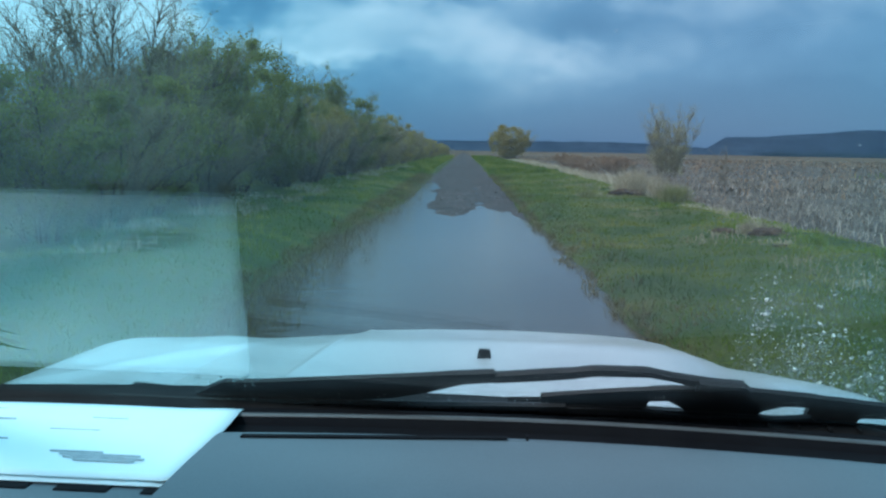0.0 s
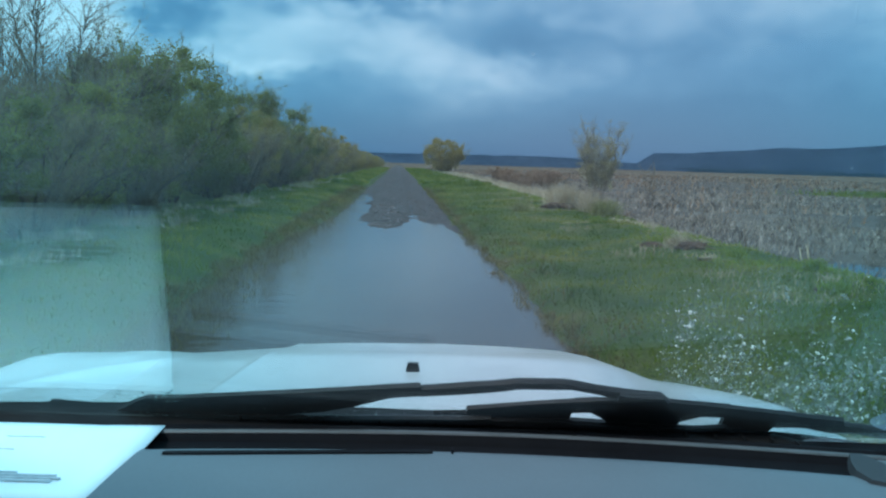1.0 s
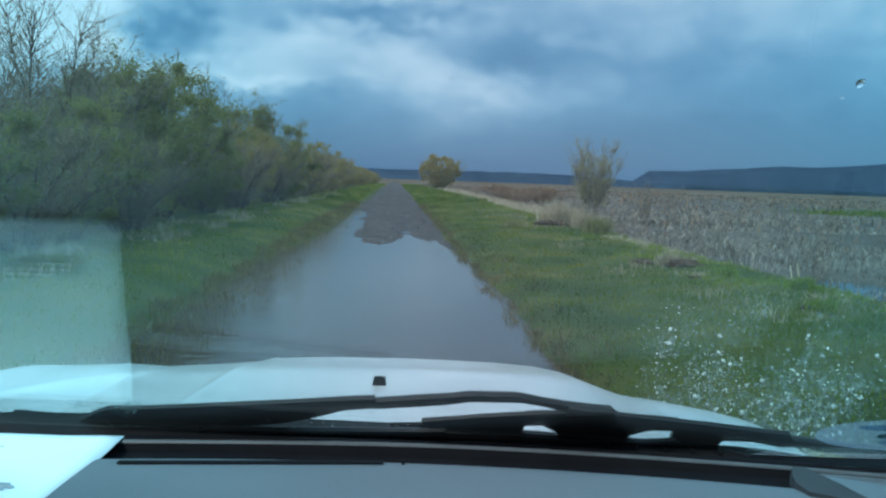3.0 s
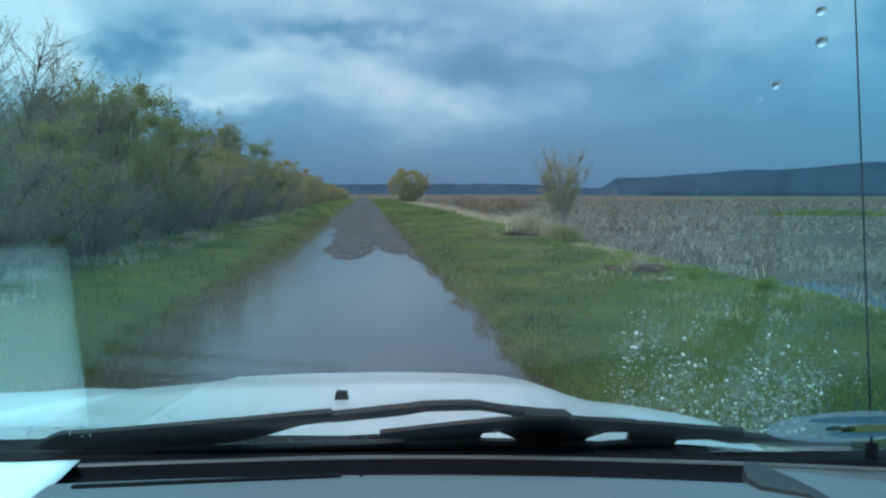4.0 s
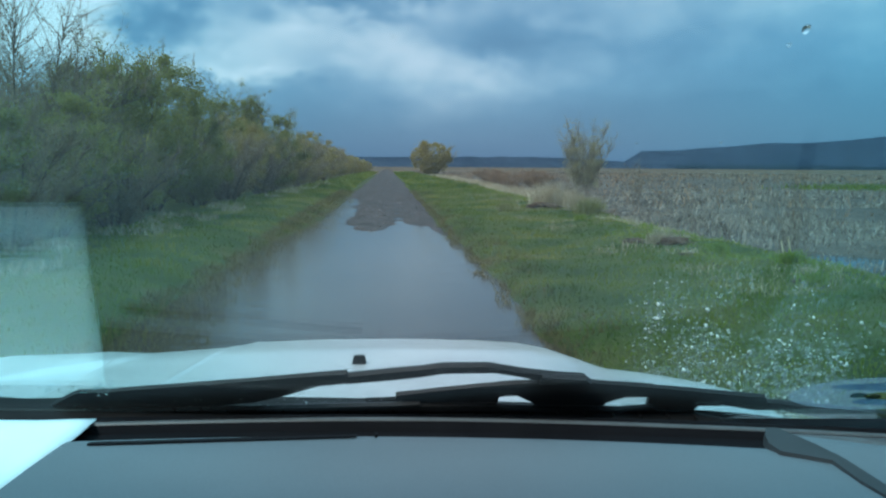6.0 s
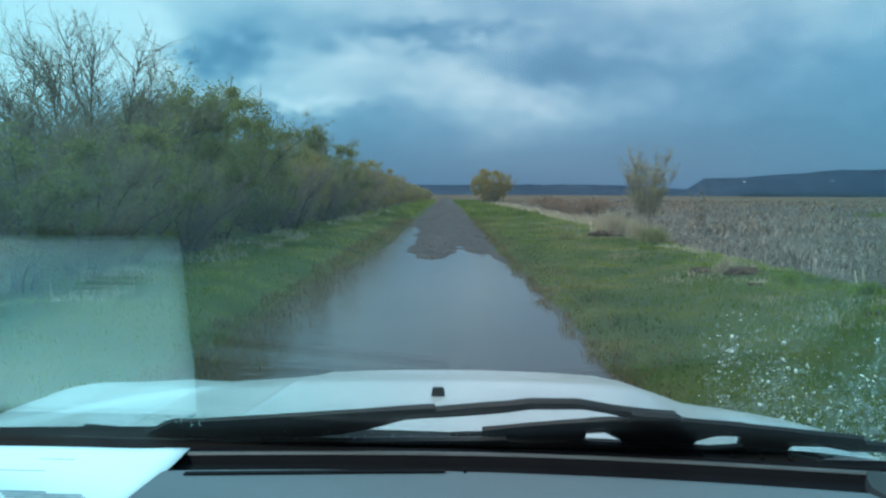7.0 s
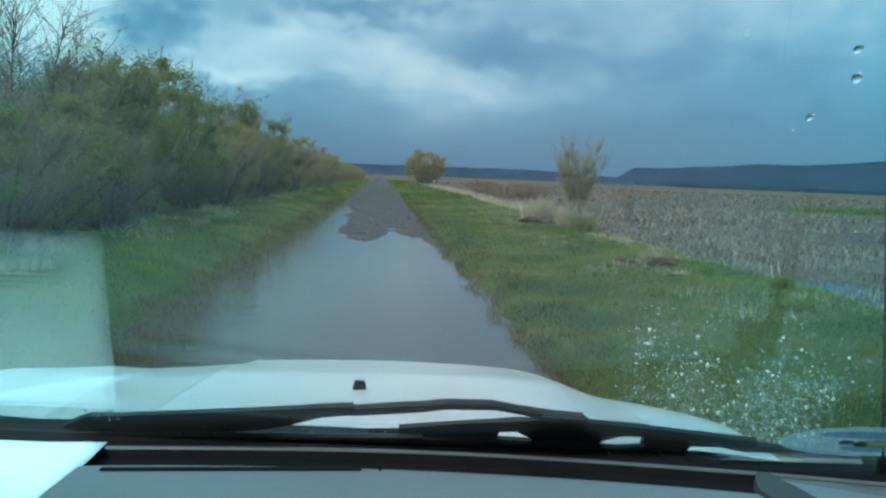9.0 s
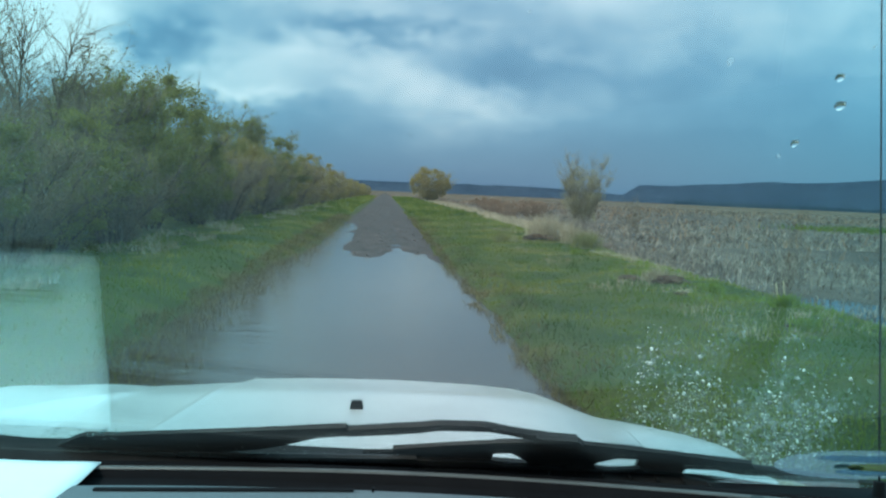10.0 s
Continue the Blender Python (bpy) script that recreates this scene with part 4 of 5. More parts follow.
def cowl():
    bm = bmesh.new()
    n = 60
    rows = []
    for i in range(n + 1):
        x = -1.04 + 2.08 * i / n
        y1 = rear_y(x) + 0.006
        y0 = min(1.478, y1 - 0.03)
        col = [(y0, 1.036), (y0 + 0.012, 1.044), ((y0 + y1) / 2, 1.047), (y1 - 0.008, 1.055 - 0.016 * x), (y1, 1.048 - 0.016 * x), (y1, 0.99)]
        low = 0.035 * step(0.58, 0.82, x)
        rows.append([bm.verts.new((x, y, z - low)) for y, z in col])
    for i in range(n):
        for k in range(5):
            bm.faces.new((rows[i][k], rows[i + 1][k], rows[i + 1][k + 1], rows[i][k + 1]))
    base = part("cowl_panel", bm, M_TRIM, car, "black ribbed cowl panel wet with spray", smooth=True)
    rib = bmesh.new()
    box(rib, -0.002, 0.002, -0.03, 0.03, -0.002, 0.003)
    me = bpy.data.meshes.new("cowl_rib")
    rib.to_mesh(me)
    rib.free()
    me.materials.append(M_TRIM)
    for i in range(21):
        x = -0.32 + 0.98 * i / 20
        ob = new("cowl_rib", me)
        ob.parent = base
        ob.location = (x, (1.48 + rear_y(x)) / 2 + 0.002, 1.0475 - 0.008 * x - 0.035 * step(0.58, 0.82, x))


cowl()


def windscreen():
    bm = bmesh.new()
    outline = []
    lo, hi = 1.030, 1.77
    for z, half in ((lo, 1.03), (hi, 0.82)):
        outline.append([(s * half, glass_y(z), z) for s in (-1, 1)])
    (a, b), (c, d) = outline
    out = Vector((0, 0.631, 0.776)) * 0.005
    front = [bm.verts.new(Vector(p) + out) for p in (a, b, d, c)]
    back_side = [bm.verts.new(Vector(p)) for p in (a, b, d, c)]
    bm.faces.new(front)
    bm.faces.new(back_side[::-1])
    for i in range(4):
        j = (i + 1) % 4
        bm.faces.new((front[j], front[i], back_side[i], back_side[j]))
    bmesh.ops.recalc_face_normals(bm, faces=bm.faces)
    ob = part("windscreen", bm, M_GLASS, car, "clear windscreen reflecting the dashboard")
    ob.visible_shadow = False
    return ob


screen = windscreen()


def on_glass(x, z, off):
    """A point in front of the windscreen's plane, off metres from it."""
    return Vector((x, glass_y(z), z)) + Vector((0, 0.631, 0.776)) * off


def glass_bar(points, widths, off, depth, drop=0.017):
    """A flat bar that lies along the windscreen: points (x, z), widths across."""
    points = [(x, z - drop) for x, z in points]
    bm = bmesh.new()
    rings = []
    for i, (x, z) in enumerate(points):
        x0, z0 = points[max(i - 1, 0)]
        x1, z1 = points[min(i + 1, len(points) - 1)]
        d = Vector((x1 - x0, (z1 - z0) * 1.585)).normalized()
        nx, nz = -d.y, d.x / 1.585
        w = widths[i] / 2
        ring = []
        for s, o in ((1, off), (1, off + depth * 0.7), (0.55, off + depth), (-0.55, off + depth), (-1, off + depth * 0.7), (-1, off)):
            ring.append(bm.verts.new(on_glass(x + nx * w * s, z + nz * w * s, o)))
        rings.append(ring)
    for i in range(len(rings) - 1):
        for k in range(6):
            bm.faces.new((rings[i][k], rings[i][(k + 1) % 6], rings[i + 1][(k + 1) % 6], rings[i + 1][k]))
    bm.faces.new(rings[0])
    bm.faces.new(rings[-1][::-1])
    bmesh.ops.recalc_face_normals(bm, faces=bm.faces)
    return bm


def glass_plate(top, bottom, off, depth, drop=0.0155):
    """A flat shaped plate along the windscreen, between two edges given as (x, z) from end to end."""
    a, b = max(top[0][0], bottom[0][0]), min(top[-1][0], bottom[-1][0])
    xs = sorted({round(x, 4) for x, _ in top + bottom if a <= x <= b})
    hi = np.interp(xs, [p for p, _ in top], [h for _, h in top])
    lo = np.interp(xs, [p for p, _ in bottom], [h for _, h in bottom])
    bm = bmesh.new()
    rings = []
    for x, u, d in zip(xs, hi, lo):
        u, d = u - drop, min(d, u - 0.001) - drop
        edge = 0.16 * (u - d)
        rings.append([bm.verts.new(on_glass(x, z, o)) for z, o in ((u, off), (u, off + depth * 0.6), (u - edge, off + depth), (d + edge, off + depth), (d, off + depth * 0.6), (d, off))])
    for p, q in zip(rings, rings[1:]):
        for k in range(6):
            bm.faces.new((p[k], p[(k + 1) % 6], q[(k + 1) % 6], q[k]))
    bm.faces.new(rings[0])
    bm.faces.new(rings[-1][::-1])
    bmesh.ops.recalc_face_normals(bm, faces=bm.faces)
    return bm


def seal():
    """Black rubber seal along the foot of the windscreen, broader towards the pillars."""
    pts = [(-0.93, 1.040), (-0.6, 1.036), (-0.2, 1.034), (0.2, 1.034), (0.5, 1.034), (0.65, 1.028), (0.80, 1.012), (0.93, 0.992), (1.06, 0.98)]
    part("windscreen_seal", glass_bar(pts, [0.035, 0.022, 0.016, 0.016, 0.018, 0.018, 0.018, 0.018, 0.018], 0.006, 0.004, 0.0), M_RUBBER, car, "black rubber seal")


seal()


def wipers():
    def wiper(label):
        ob = new("wiper")
        ob.parent = car
        ob["label"] = label
        return ob

    a = wiper("black windscreen wiper lying parked, wet")
    part("arm", glass_plate([(-0.60, 1.040), (-0.57, 1.044), (-0.538, 1.056), (-0.50, 1.078), (-0.474, 1.090), (-0.414, 1.093), (-0.312, 1.104), (-0.161, 1.121), (-0.111, 1.127), (-0.003, 1.138)],
                            [(-0.60, 1.010), (-0.50, 1.016), (-0.414, 1.030), (-0.312, 1.045), (-0.176, 1.064), (-0.121, 1.081), (-0.057, 1.107), (-0.003, 1.115)], 0.018, 0.012), M_RUBBER, a)
    part("bridge", glass_plate([(-0.004, 1.133), (0.082, 1.146), (0.125, 1.151), (0.154, 1.157), (0.234, 1.158), (0.283, 1.146), (0.357, 1.135), (0.40, 1.132)],
                               [(-0.004, 1.116), (0.082, 1.127), (0.120, 1.133), (0.159, 1.142), (0.245, 1.144), (0.283, 1.136), (0.319, 1.126), (0.40, 1.116)], 0.016, 0.012), M_RUBBER, a)
    part("blade_tip", glass_plate([(0.325, 1.141), (0.345, 1.138), (0.400, 1.135), (0.413, 1.123)], [(0.325, 1.120), (0.413, 1.108)], 0.010, 0.014), M_RUBBER, a)
    part("blade", glass_plate([(-0.52, 1.054), (-0.30, 1.060), (-0.124, 1.067), (-0.023, 1.071), (0.074, 1.075), (0.12, 1.078)], [(-0.52, 1.022), (-0.20, 1.036), (0.12, 1.050)], 0.004, 0.012), M_RUBBER, a)
    part("pivot", glass_bar([(-0.665, 1.048), (-0.60, 1.042)], [0.034, 0.034], 0.008, 0.03), M_TRIM, a)
    b = wiper("black windscreen wiper lying parked across the cowl")
    part("bridge", glass_plate([(0.077, 1.085), (0.150, 1.098), (0.228, 1.110), (0.320, 1.120), (0.413, 1.120), (0.579, 1.101), (0.676, 1.087), (0.735, 1.081), (0.745, 1.067), (0.804, 1.058), (0.918, 1.046), (1.0, 1.032), (1.12, 1.010)],
                               [(0.077, 1.050), (0.256, 1.056), (0.260, 1.083), (0.291, 1.086), (0.322, 1.066), (0.326, 1.052), (0.449, 1.050), (0.453, 1.066), (0.484, 1.082), (0.526, 1.082), (0.531, 1.045), (0.618, 1.036),
                                (0.624, 1.058), (0.680, 1.058), (0.733, 1.045), (0.779, 1.045), (0.82, 1.036), (0.878, 1.020), (0.905, 1.008), (1.0, 0.980), (1.12, 0.955)], 0.016, 0.012), M_RUBBER, b)
    part("blade", glass_plate([(0.06, 1.072), (0.25, 1.076), (0.267, 1.071), (0.322, 1.068), (0.453, 1.065), (0.474, 1.064), (0.530, 1.073), (0.545, 1.062), (0.618, 1.054), (0.643, 1.053), (0.725, 1.043), (0.79, 1.031), (0.880, 1.018), (0.905, 1.030), (1.0, 1.022)],
                              [(0.06, 1.048), (0.45, 1.045), (0.643, 1.025), (0.80, 1.006), (1.0, 0.98)], 0.004, 0.010), M_RUBBER, b)
    part("arm", glass_plate([(0.02, 1.052), (0.16, 1.060), (0.34, 1.092)], [(0.02, 1.034), (0.16, 1.046), (0.34, 1.076)], 0.030, 0.008), M_TRIM, b)


wipers()


def lip_y(x):
    return 1.475 - 0.10 * x * x


def pad_y(x):
    return 1.352 - 0.14 * x * x


M_RAIL = surface("dark_satin_rail", [(0.3, (0.06, 0.064, 0.068)), (0.7, (0.085, 0.09, 0.095))], 20.0, 0.42, 0.1, 200)


def rise(x):
    return 0.004 * math.exp(-((x - 0.15) / 0.38) ** 2)


def dashboard():
    dash = new("dashboard")
    dash.parent = car
    dash["label"] = "grey vinyl dashboard with a dark defroster channel"
    n = 72
    xs = [-0.93 + 1.96 * i / n for i in range(n + 1)]

    def loft(name, col, mat, xs, label=""):
        bm = bmesh.new()
        rows = [[bm.verts.new((x, y, z)) for y, z in col(x)] for x in xs]
        for i in range(len(rows) - 1):
            for k in range(len(rows[0]) - 1):
                bm.faces.new((rows[i][k], rows[i][k + 1], rows[i + 1][k + 1], rows[i + 1][k]))
        bmesh.ops.recalc_face_normals(bm, faces=bm.faces)
        ob = part(name, bm, mat, car, label, smooth=True)
        ob.parent = dash
        return ob

    loft("defroster_channel", lambda x: [(1.500, 1.0335), (lip_y(x) + 0.02, 1.0335), (lip_y(x) + 0.004, 1.046), (lip_y(x) - 0.004, 1.049), (lip_y(x) - 0.012, 1.047), (lip_y(x) - 0.02, 1.032), (pad_y(x) + 0.03, 1.024), (pad_y(x) - 0.01, 1.028)], M_DASHDARK, xs, "black defroster channel below the glass")

    # a rounded grey rail between glass and black channel paints the lip's highlight
    loft("dash_rail", lambda x: [(lip_y(x) - 0.026, 1.042 + rise(x)), (lip_y(x) - 0.028, 1.047 + rise(x)), (lip_y(x) - 0.032, 1.049 + rise(x)), (lip_y(x) - 0.036, 1.048 + rise(x)), (lip_y(x) - 0.038, 1.044 + rise(x))], M_RAIL, xs, "grey satin rail below the windscreen, for the lip's highlight")
    loft("rail_skirt", lambda x: [(lip_y(x) - 0.022, 1.024), (lip_y(x) - 0.026, 1.0425 + rise(x)), (lip_y(x) - 0.0375, 1.0435 + rise(x)), (lip_y(x) - 0.040, 1.015)], M_DASHDARK, xs, "black foot of the rail")

    def pad(x):
        y = pad_y(x)
        return [(y + 0.002, 1.020), (y + 0.002, 1.042), (y - 0.006, 1.050), (y - 0.03, 1.053), (y - 0.14, 1.056), (y - 0.28, 1.056), (y - 0.40, 1.046), (y - 0.46, 1.02), (y - 0.48, 0.95), (y - 0.44, 0.60)]

    loft("dash_pad", pad, M_DASH, [-0.432 + 1.462 * i / 50 for i in range(51)], "grey padded dash top")
    loft("dash_side", lambda x: [(y, z - 0.018) for y, z in pad(x)], M_DASH, [-0.93 + 0.494 * i / 20 for i in range(21)], "lower grey dash top under the papers")
    bm = bmesh.new()
    # from the end of the channel the seam runs back as a narrowing groove
    line = [(1.362, 0.690, 0.708), (1.32, 0.672, 0.722), (1.283, 0.663, 0.733), (1.245, 0.667, 0.741), (1.231, 0.690, 0.745), (1.205, 0.726, 0.748), (1.126, 0.726, 0.752), (1.05, 0.735, 0.757), (0.98, 0.745, 0.765)]
    rings = []
    for y, x0, x1 in line:
        rings.append([bm.verts.new(p) for p in ((x0 - 0.003, y, 1.045), (x0, y, 1.0600), (x1, y, 1.0600), (x1 + 0.003, y, 1.045))])
    for p, q in zip(rings, rings[1:]):
        for k in range(3):
            bm.faces.new((p[k], p[k + 1], q[k + 1], q[k]))
    bmesh.ops.recalc_face_normals(bm, faces=bm.faces)
    part("dash_groove", bm, M_SEAM, dash, "dark seam in the dash top")

    # beyond the groove the grey top runs on to the rail over a sunk step
    def end_y(x):
        return float(np.interp(x, [0.70, 0.739, 0.777, 0.857, 1.03], [1.346, 1.334, 1.317, 1.283, 1.205]))

    ends = [0.708 + 0.322 * i / 24 for i in range(25)]
    loft("dash_end", lambda x: [(end_y(x) + 0.001, 1.040), (end_y(x), 1.0530), (end_y(x) - 0.008, 1.0565), (end_y(x) - 0.05, 1.0575), (max(end_y(x) - 0.32, 1.25 if x < 0.737 else 0), 1.0555)], M_DASH, ends, "grey dash end beyond the seam")
    # the step's shade is put into its colour, the darker rail material
    loft("dash_step", lambda x: [(lip_y(x) - 0.036, 1.043), (end_y(x) + 0.0015, 1.0525), (end_y(x) + 0.0015, 1.03)], M_RAIL, ends, "sunk step below the glass, its shade coloured dark grey")
    # added black boxes stand in for the shaded gap below the papers' near edge
    for x0, x1 in ((-0.690, -0.625), (-0.588, -0.513), (-0.468, -0.437)):
        bm = bmesh.new()
        box(bm, x0, x1, 1.098, 1.134, 1.030, 1.0405, 0.003)
        part("paper_gap", bm, M_DASHDARK, dash, "black box for the shaded gap below the papers")
    # narrow slot and its end pin in the dash's front lip
    bm = bmesh.new()
    for i in range(24):
        x0, x1 = -0.39 + 0.41 * i / 24, -0.39 + 0.41 * (i + 1) / 24
        quad = [bm.verts.new((x, (1.293 + 0.095 * (x + 0.39)) + o, 1.0545)) for x, o in ((x0, -0.006), (x1, -0.006), (x1, 0.006), (x0, 0.006))]
        top = [bm.verts.new(v.co + Vector((0, 0, 0.002))) for v in quad]
        bm.faces.new(top)
        for k in range(4):
            bm.faces.new((quad[k], quad[(k + 1) % 4], top[(k + 1) % 4], top[k]))
    part("vent_slot", bm, M_DASHDARK, dash, "black air slot")
    bm = bmesh.new()
    box(bm, 0.049, 0.053, 1.333, 1.345, 1.05, 1.058, 0.001)
    part("pin", bm, M_DASHDARK, dash)


dashboard()


def cabin():
    """Roof, pillars, doors and tail that close the car round the camera."""
    bm = bmesh.new()
    box(bm, -0.83, 0.83, -2.1, 0.60, 1.79, 1.83, 0.012)
    part("roof", bm, M_PAINT, car, "white car roof")
    bm = bmesh.new()
    box(bm, -0.82, 0.82, -2.08, 0.61, 1.760, 1.787, 0.008)
    part("headliner", bm, M_HEADLINER, car)
    for s in (-1, 1):
        v, f = tube_rows([(s * 1.065, 1.42, 1.00), (s * 0.965, 1.06, 1.36), (s * 0.845, 0.60, 1.79)], [0.04, 0.04, 0.04], 8)
        mesh_ob("pillar", v, f, M_TRIM, True, car)
        for y in (-0.15, -1.1, -2.05):
            v, f = tube_rows([(s * 0.97, y, 0.98), (s * 0.91, y, 1.38), (s * 0.82, y, 1.79)], [0.05, 0.05, 0.05], 8)
            mesh_ob("pillar", v, f, M_TRIM, True, car)
        for y0, y1 in ((-0.14, 1.42), (-1.09, -0.15), (-2.08, -1.10)):
            bm = bmesh.new()
            box(bm, s * 0.975 - 0.06, s * 0.975 + 0.06, y0, y1 - 0.006, 0.45, 1.01, 0.015)
            part("door", bm, M_PAINT, car)
            bm = bmesh.new()
            y2 = y1 - 0.80 if y1 > 1 else y1
            vs = [bm.verts.new(p) for p in ((s * 0.985, y0, 1.0), (s * 0.985, y1 - 0.05, 1.0), (s * 0.83, y2, 1.78), (s * 0.83, y0, 1.78))]
            bm.faces.new(vs)
            g = part("side_window", bm, M_SIDEGLASS, car)
            g.visible_shadow = False
            g.modifiers.new("thickness", "SOLIDIFY").thickness = 0.004
        for y in (2.08, -1.45):
            wheel = new("wheel")
            wheel.parent = car
            wheel.location = (s * 0.87, y, 0.245)
            bm = bmesh.new()
            bmesh.ops.create_cone(bm, cap_ends=True, segments=40, radius1=0.365, radius2=0.365, depth=0.23)
            bmesh.ops.bevel(bm, geom=[e for e in bm.edges if abs(e.verts[0].co.z - e.verts[1].co.z) < 0.01], offset=0.035, segments=3, affect="EDGES")
            bmesh.ops.rotate(bm, verts=bm.verts, matrix=Matrix.Rotation(radians(90), 3, "Y"))
            part("tyre", bm, M_TYRE, wheel, smooth=True)
            bm = bmesh.new()
            bmesh.ops.create_cone(bm, cap_ends=True, segments=28, radius1=0.205, radius2=0.18, depth=0.06)
            bmesh.ops.rotate(bm, verts=bm.verts, matrix=Matrix.Rotation(radians(90 * s), 3, "Y"))
            bmesh.ops.translate(bm, verts=bm.verts, vec=(s * 0.1, 0, 0))
            part("rim", bm, M_RIM, wheel, smooth=True)
    bm = bmesh.new()
    box(bm, -1.0, 1.0, -2.14, -2.085, 0.42, 1.02, 0.015)
    part("tailgate", bm, M_PAINT, car)
    bm = bmesh.new()
    bm.faces.new([bm.verts.new(p) for p in ((-0.93, -2.1, 1.02), (0.93, -2.1, 1.02), (0.8, -2.07, 1.78), (-0.8, -2.07, 1.78))])
    g = part("rear_window", bm, M_SIDEGLASS, car)
    g.visible_shadow = False
    g.modifiers.new("thickness", "SOLIDIFY").thickness = 0.004
    bm = bmesh.new()
    box(bm, -0.89, 0.89, -2.08, 1.40, 0.40, 0.44)
    part("floor_pan", bm, M_TRIM, car)
    bm = bmesh.new()
    box(bm, -0.89, 0.89, 1.44, 1.47, 0.40, 1.00)
    part("bulkhead", bm, M_TRIM, car)


cabin()


def antenna():
    v, f = tube_rows([(0.965, 1.46, 0.97), (0.963, 1.46, 1.06)], [0.016, 0.010], 10)
    mast = new("antenna")
    mast.parent = car
    mesh_ob("base", v, f, M_TRIM, True, mast)
    v, f = tube_rows([(0.963, 1.46, 1.05), (0.932, 1.455, 1.45), (0.890, 1.45, 1.98)], [0.0022, 0.0018, 0.0014], 6)
    mesh_ob("rod", v, f, M_TRIM, True, mast)


antenna()


def papers():
    def sheet(name, x0, x1, y0, y1, z, turn, label, curl):
        bm = bmesh.new()
        n = 14
        grid = [[bm.verts.new((x0 + (x1 - x0) * i / n, y0 + (y1 - y0) * j / n, z + 0.004 * math.sin(3.0 * i / n + turn) * math.sin(2.5 * j / n) + curl * step(0.75, 1.0, i / n) * step(0.7, 1.0, j / n))) for i in range(n + 1)] for j in range(n + 1)]
        for j in range(n):
            for i in range(n):
                bm.faces.new((grid[j][i], grid[j][i + 1], grid[j + 1][i + 1], grid[j + 1][i]))
        ob = part(name, bm, M_PAPER, None, smooth=True)
        ob.matrix_world = CAR @ Matrix.Rotation(turn, 4, "Z")
        thick = ob.modifiers.new("thickness", "SOLIDIFY")
        thick.thickness = 0.0012
        return tagged(ob, label, "paper")

    top = sheet("paper_sheet", -0.90, -0.432, 1.125, 1.436, 1.0475, 0.0, "white printed paper sheets lying on the dashboard", 0.004)
    sheet("paper_sheet", -0.91, -0.440, 1.116, 1.42, 1.0425, 0.0, "white paper sheet under the top one", 0.0)
    for x0, x1, y, wide in [(-0.63, -0.51, 1.197, 0.004), (-0.62, -0.50, 1.187, 0.004), (-0.60, -0.51, 1.177, 0.004), (-0.65, -0.57, 1.207, 0.003), (-0.80, -0.74, 1.25, 0.0015), (-0.70, -0.62, 1.30, 0.0015), (-0.84, -0.78, 1.34, 0.0015), (-0.66, -0.60, 1.36, 0.0015)]:
        bm = bmesh.new()
        box(bm, x0, x1, y, y + wide, 1.0500, 1.0525)
        part("print_line", bm, M_INK, top)


papers()


def film(name, colour, cover):
    m = bpy.data.materials.new(name)
    m.use_nodes = True
    t = m.node_tree
    nodes_of(t)
    d, clear, mx = put(t, "ShaderNodeBsdfTranslucent"), put(t, "ShaderNodeBsdfTransparent"), put(t, "ShaderNodeMixShader")
    patch = noise_of(t, put(t, "ShaderNodeTexCoord").outputs["Object"], 30.0, 3.0)
    t.links.new(ramp(t, patch, [(0.3, tuple(v * 0.8 for v in colour)), (0.7, colour)]), d.inputs[0])
    mx.inputs[0].default_value = cover
    t.links.new(clear.outputs[0], mx.inputs[1])
    t.links.new(d.outputs[0], mx.inputs[2])
    t.links.new(mx.outputs[0], put(t, "ShaderNodeOutputMaterial").inputs[0])
    return m


def decal():
    """Oval sticker low on the windscreen."""
    stick = film("sticker_film", (0.20, 0.28, 0.33), 0.30)
    band = film("sticker_band", (0.04, 0.12, 0.21), 0.42)
    art = film("sticker_art", (0.17, 0.19, 0.03), 0.55)
    ink = film("sticker_ink", (0.02, 0.06, 0.06), 0.65)
    shapes = (("sticker", 0.902, 1.102, 0.150, 0.042, -0.003, stick), ("sticker_band", 0.915, 1.124, 0.105, 0.009, -0.0055, band), ("sticker_band", 0.925, 1.086, 0.055, 0.009, -0.0055, band), ("sticker_print", 0.930, 1.104, 0.052, 0.010, -0.0075, art), ("sticker_mark", 0.868, 1.105, 0.014, 0.0065, -0.0075, ink), ("sticker_mark", 0.894, 1.104, 0.013, 0.006, -0.0095, ink))
    for name, cx, cz, rx, rz, off, mat in shapes:
        bm = bmesh.new()
        a = [bm.verts.new(on_glass(cx + rx * math.cos(2 * math.pi * i / 40), cz + rz * math.sin(2 * math.pi * i / 40), off)) for i in range(40)]
        b = [bm.verts.new(v.co + Vector((0, 0.631, 0.776)) * 0.001) for v in a]
        bm.faces.new(a)
        bm.faces.new(b[::-1])
        for i in range(40):
            j = (i + 1) % 40
            bm.faces.new((a[i], b[i], b[j], a[j]))
        bmesh.ops.recalc_face_normals(bm, faces=bm.faces)
        part(name, bm, mat, screen, "pale blue oval sticker" if name == "sticker" else "")


decal()


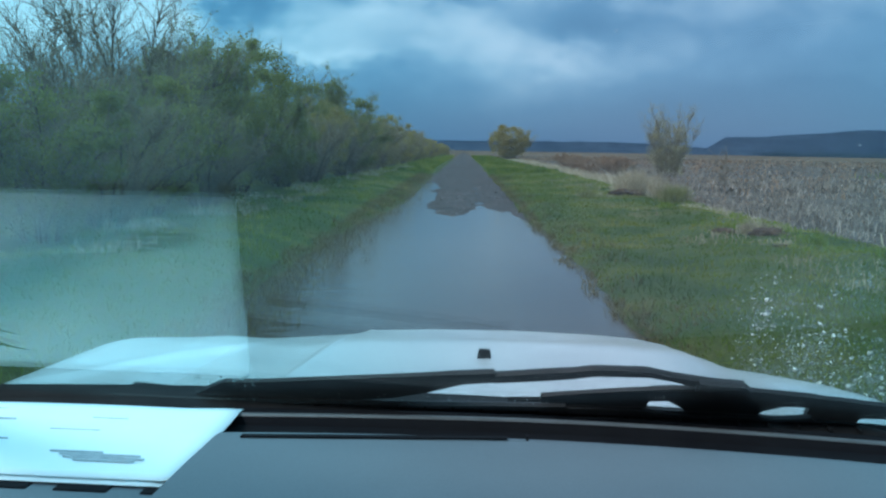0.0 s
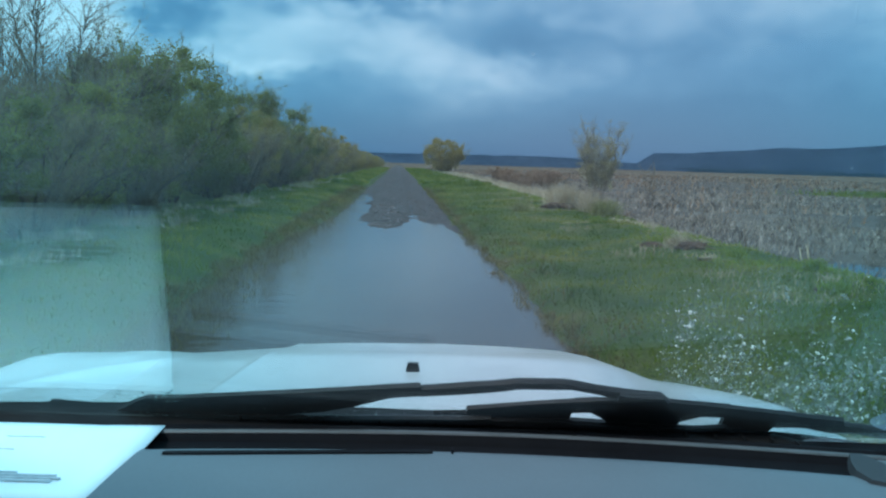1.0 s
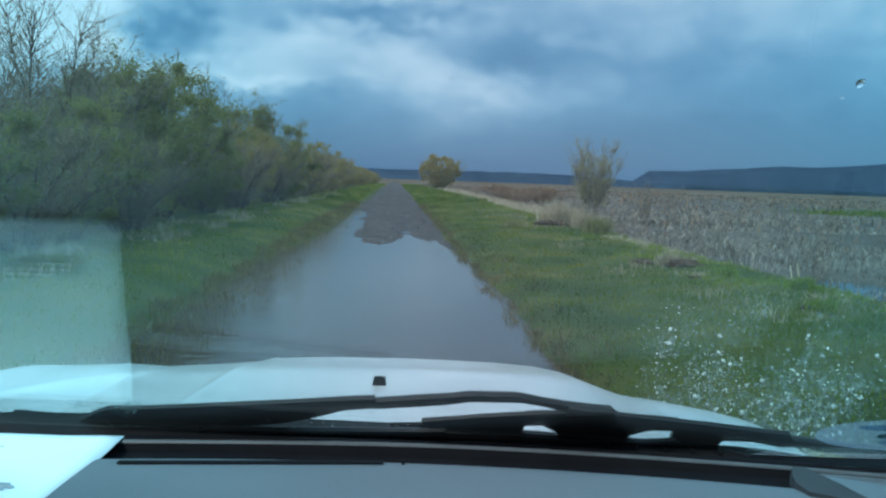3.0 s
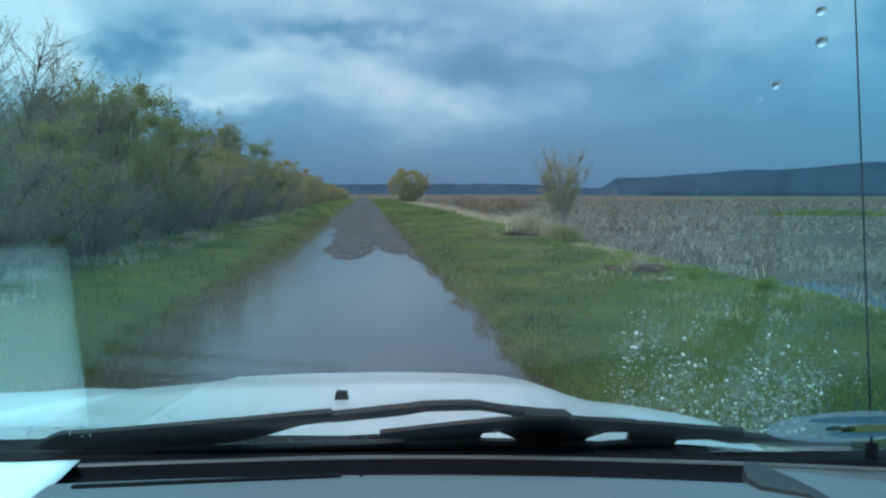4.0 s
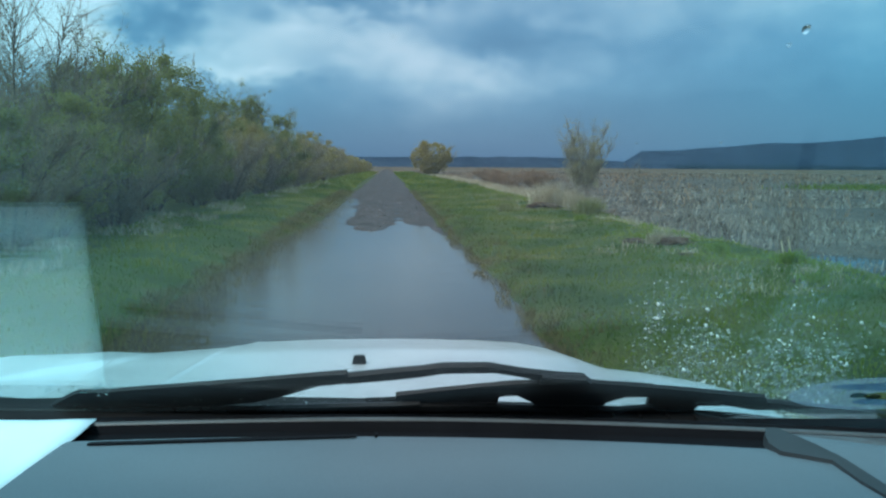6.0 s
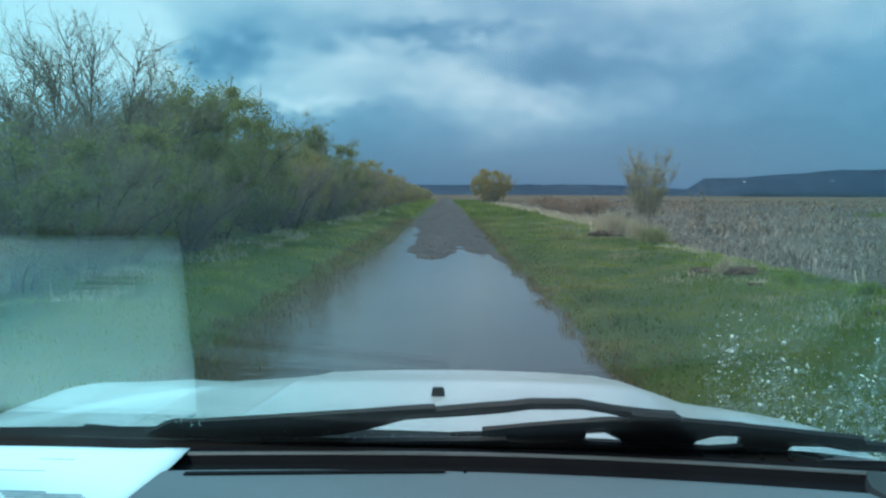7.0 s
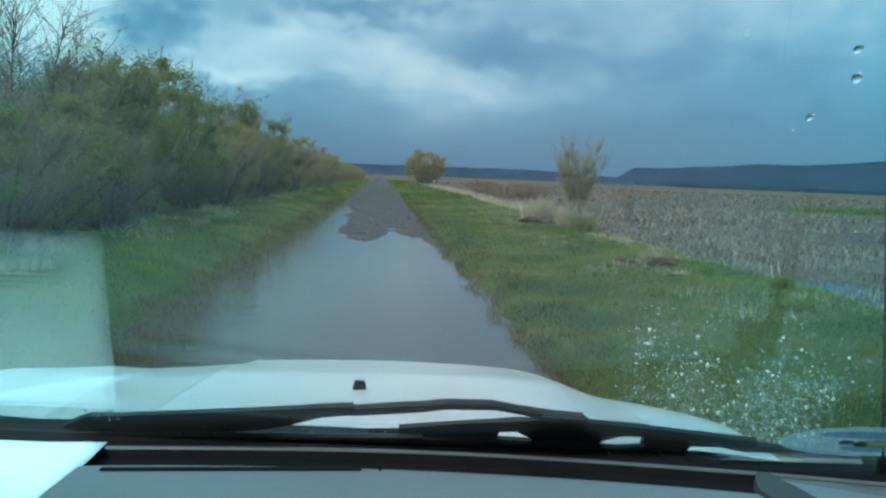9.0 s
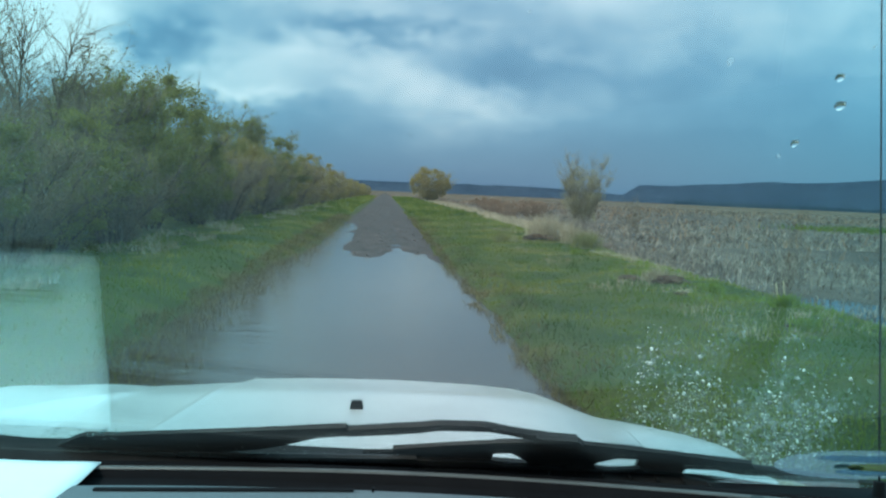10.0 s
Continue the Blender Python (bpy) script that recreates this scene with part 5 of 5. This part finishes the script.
def spray():
    """Spray thrown up beside the front wheel: many small drops and torn sheets of water."""
    base = np.array([[1, 0, 0], [-1, 0, 0], [0, 1, 0], [0, -1, 0], [0, 0, 1], [0, 0, -1]], dtype=float)
    jets, count = rng.normal(0.70, 0.30, 40), 40
    start = rng.uniform(2.4, 3.9, count)
    throw = rng.uniform(0.38, 1.02, count)

    def thrown(n, spread):
        jet = rng.integers(0, count, n)
        reach = throw[jet]
        t = rng.uniform(0, 1, n) ** 0.62
        a = jets[jet] + rng.normal(scale=0.06 * spread, size=n)
        x = 1.06 + 1.0 * reach * t * np.cos(a) + rng.normal(scale=0.015 + 0.03 * t, size=n)
        y = start[jet] + 1.1 * reach * t * np.sin(a) + rng.normal(scale=0.02 + 0.05 * t, size=n)
        z = 0.04 + reach * (1.85 * t - 0.95 * t * t) * (0.85 + 0.25 * np.sin(jet * 2.1)) + rng.normal(scale=0.012 + 0.04 * t, size=n)
        ok = (z > 0.02) & (x > 1.08) & (x < 1.62 + 0.25 * rng.uniform(0, 1, n))
        return np.stack([x, y, z], 1)[ok]

    def drops(p, size, squash):
        m = len(p)
        turn = unit(rng.normal(size=(m, 3)))
        other = unit(np.cross(turn, rng.normal(size=(m, 3))))
        frame3 = np.stack([turn, other, np.cross(turn, other) * squash], 1)
        v = p[:, None, :] + np.einsum("kc,mcd->mkd", base, frame3) * size[:, None, None] * rng.uniform(0.5, 1.5, (m, 6, 1))
        return v.reshape(-1, 3), [(6 * i + a, 6 * i + b, 6 * i + c) for i in range(m) for a, b, c in ((0, 2, 4), (2, 1, 4), (1, 3, 4), (3, 0, 4), (2, 0, 5), (1, 2, 5), (3, 1, 5), (0, 3, 5))]

    p = thrown(8500, 1.5)
    verts, faces = drops(p, 0.0010 + rng.gamma(0.8, 0.0028, len(p)), 0.5)
    ob = mesh_ob("spray", verts, faces, M_SPRAY, True)
    ob.matrix_world = CAR
    tagged(ob, "spray of white water drops thrown up beside the wing", "water spray", kind="stuff")
    p = thrown(8500, 1.0)
    verts, faces = drops(p, np.minimum(0.003 + rng.gamma(1.1, 0.0048, len(p)), 0.013), 0.35)
    ob = mesh_ob("water_sheet", verts, faces, film("torn_water", (0.76, 0.76, 0.68), 0.22), True)
    ob.matrix_world = CAR
    tagged(ob, "torn thin sheets of splashed water beside the wing", "water splash", kind="stuff")


M_SPRAY = surface("white_spray", [(0.15, (0.22, 0.22, 0.19)), (0.5, (0.50, 0.49, 0.43)), (0.9, (0.84, 0.82, 0.74))], 20.0, 0.12, island=0.85)
spray()


def rain():
    """Drops of water left on the windscreen: a wiped-up cluster low down, and a few large ones high up."""
    wet = bpy.data.materials.new("water_drop")
    wet.use_nodes = True
    t = wet.node_tree
    nodes_of(t)
    g = put(t, "ShaderNodeBsdfGlass")
    g.inputs["IOR"].default_value = 1.33
    t.links.new(g.outputs[0], put(t, "ShaderNodeOutputMaterial").inputs[0])
    bm = bmesh.new()
    bmesh.ops.create_icosphere(bm, subdivisions=2, radius=1.0)
    for v in bm.verts:
        v.co.z *= 0.45
        v.co *= 1 + 0.25 * noise.noise(v.co * 1.6)
    for f in bm.faces:
        f.smooth = True
    me = bpy.data.meshes.new("rain_drop")
    bm.to_mesh(me)
    bm.free()
    me.materials.append(wet)
    pale = me.copy()
    pale.materials.clear()
    pale.materials.append(film("pale_drop", (0.66, 0.74, 0.76), 0.16))
    fleck = me.copy()
    fleck.materials.clear()
    fleck.materials.append(film("dried_fleck", (0.62, 0.68, 0.68), 0.42))
    tilt = Matrix.Rotation(radians(-39.1), 4, "X")
    spots = [(0.491, 1.664, 0.0045), (0.506, 1.642, 0.0055), (0.483, 1.608, 0.004), (0.386, 1.672, 0.0035), (0.20, 1.70, 0.002), (-0.30, 1.69, 0.002), (0.10, 1.60, 0.0018)]
    for k in range(46):
        spots.append((float(rng.normal(-0.47, 0.055)), float(rng.normal(1.100, 0.009)), float(rng.uniform(0.0010, 0.0028))))
    for k in range(6):
        spots.append((float(rng.uniform(0.25, 0.62)), float(rng.uniform(1.50, 1.74)), float(rng.uniform(0.0016, 0.0036))))
    for k in range(90):
        x = float(rng.uniform(-0.50, 0.10))
        spots.append((x, float(rng.uniform(1.028, 1.060 + 0.02 * min(1.0, (x + 0.5) * 3))), float(rng.uniform(0.0006, 0.0020))))
    for x, z, r in spots:
        ob = new("rain_drop", fleck if z < 1.085 else me if z < 1.3 or r > 0.0038 else pale)
        ob.parent = screen
        ob.matrix_local = Matrix.Translation(on_glass(x, z, 0.006)) @ tilt @ Matrix.Diagonal((r, r * float(rng.uniform(0.8, 1.5)), r, 1))
        ob.visible_shadow = False


rain()
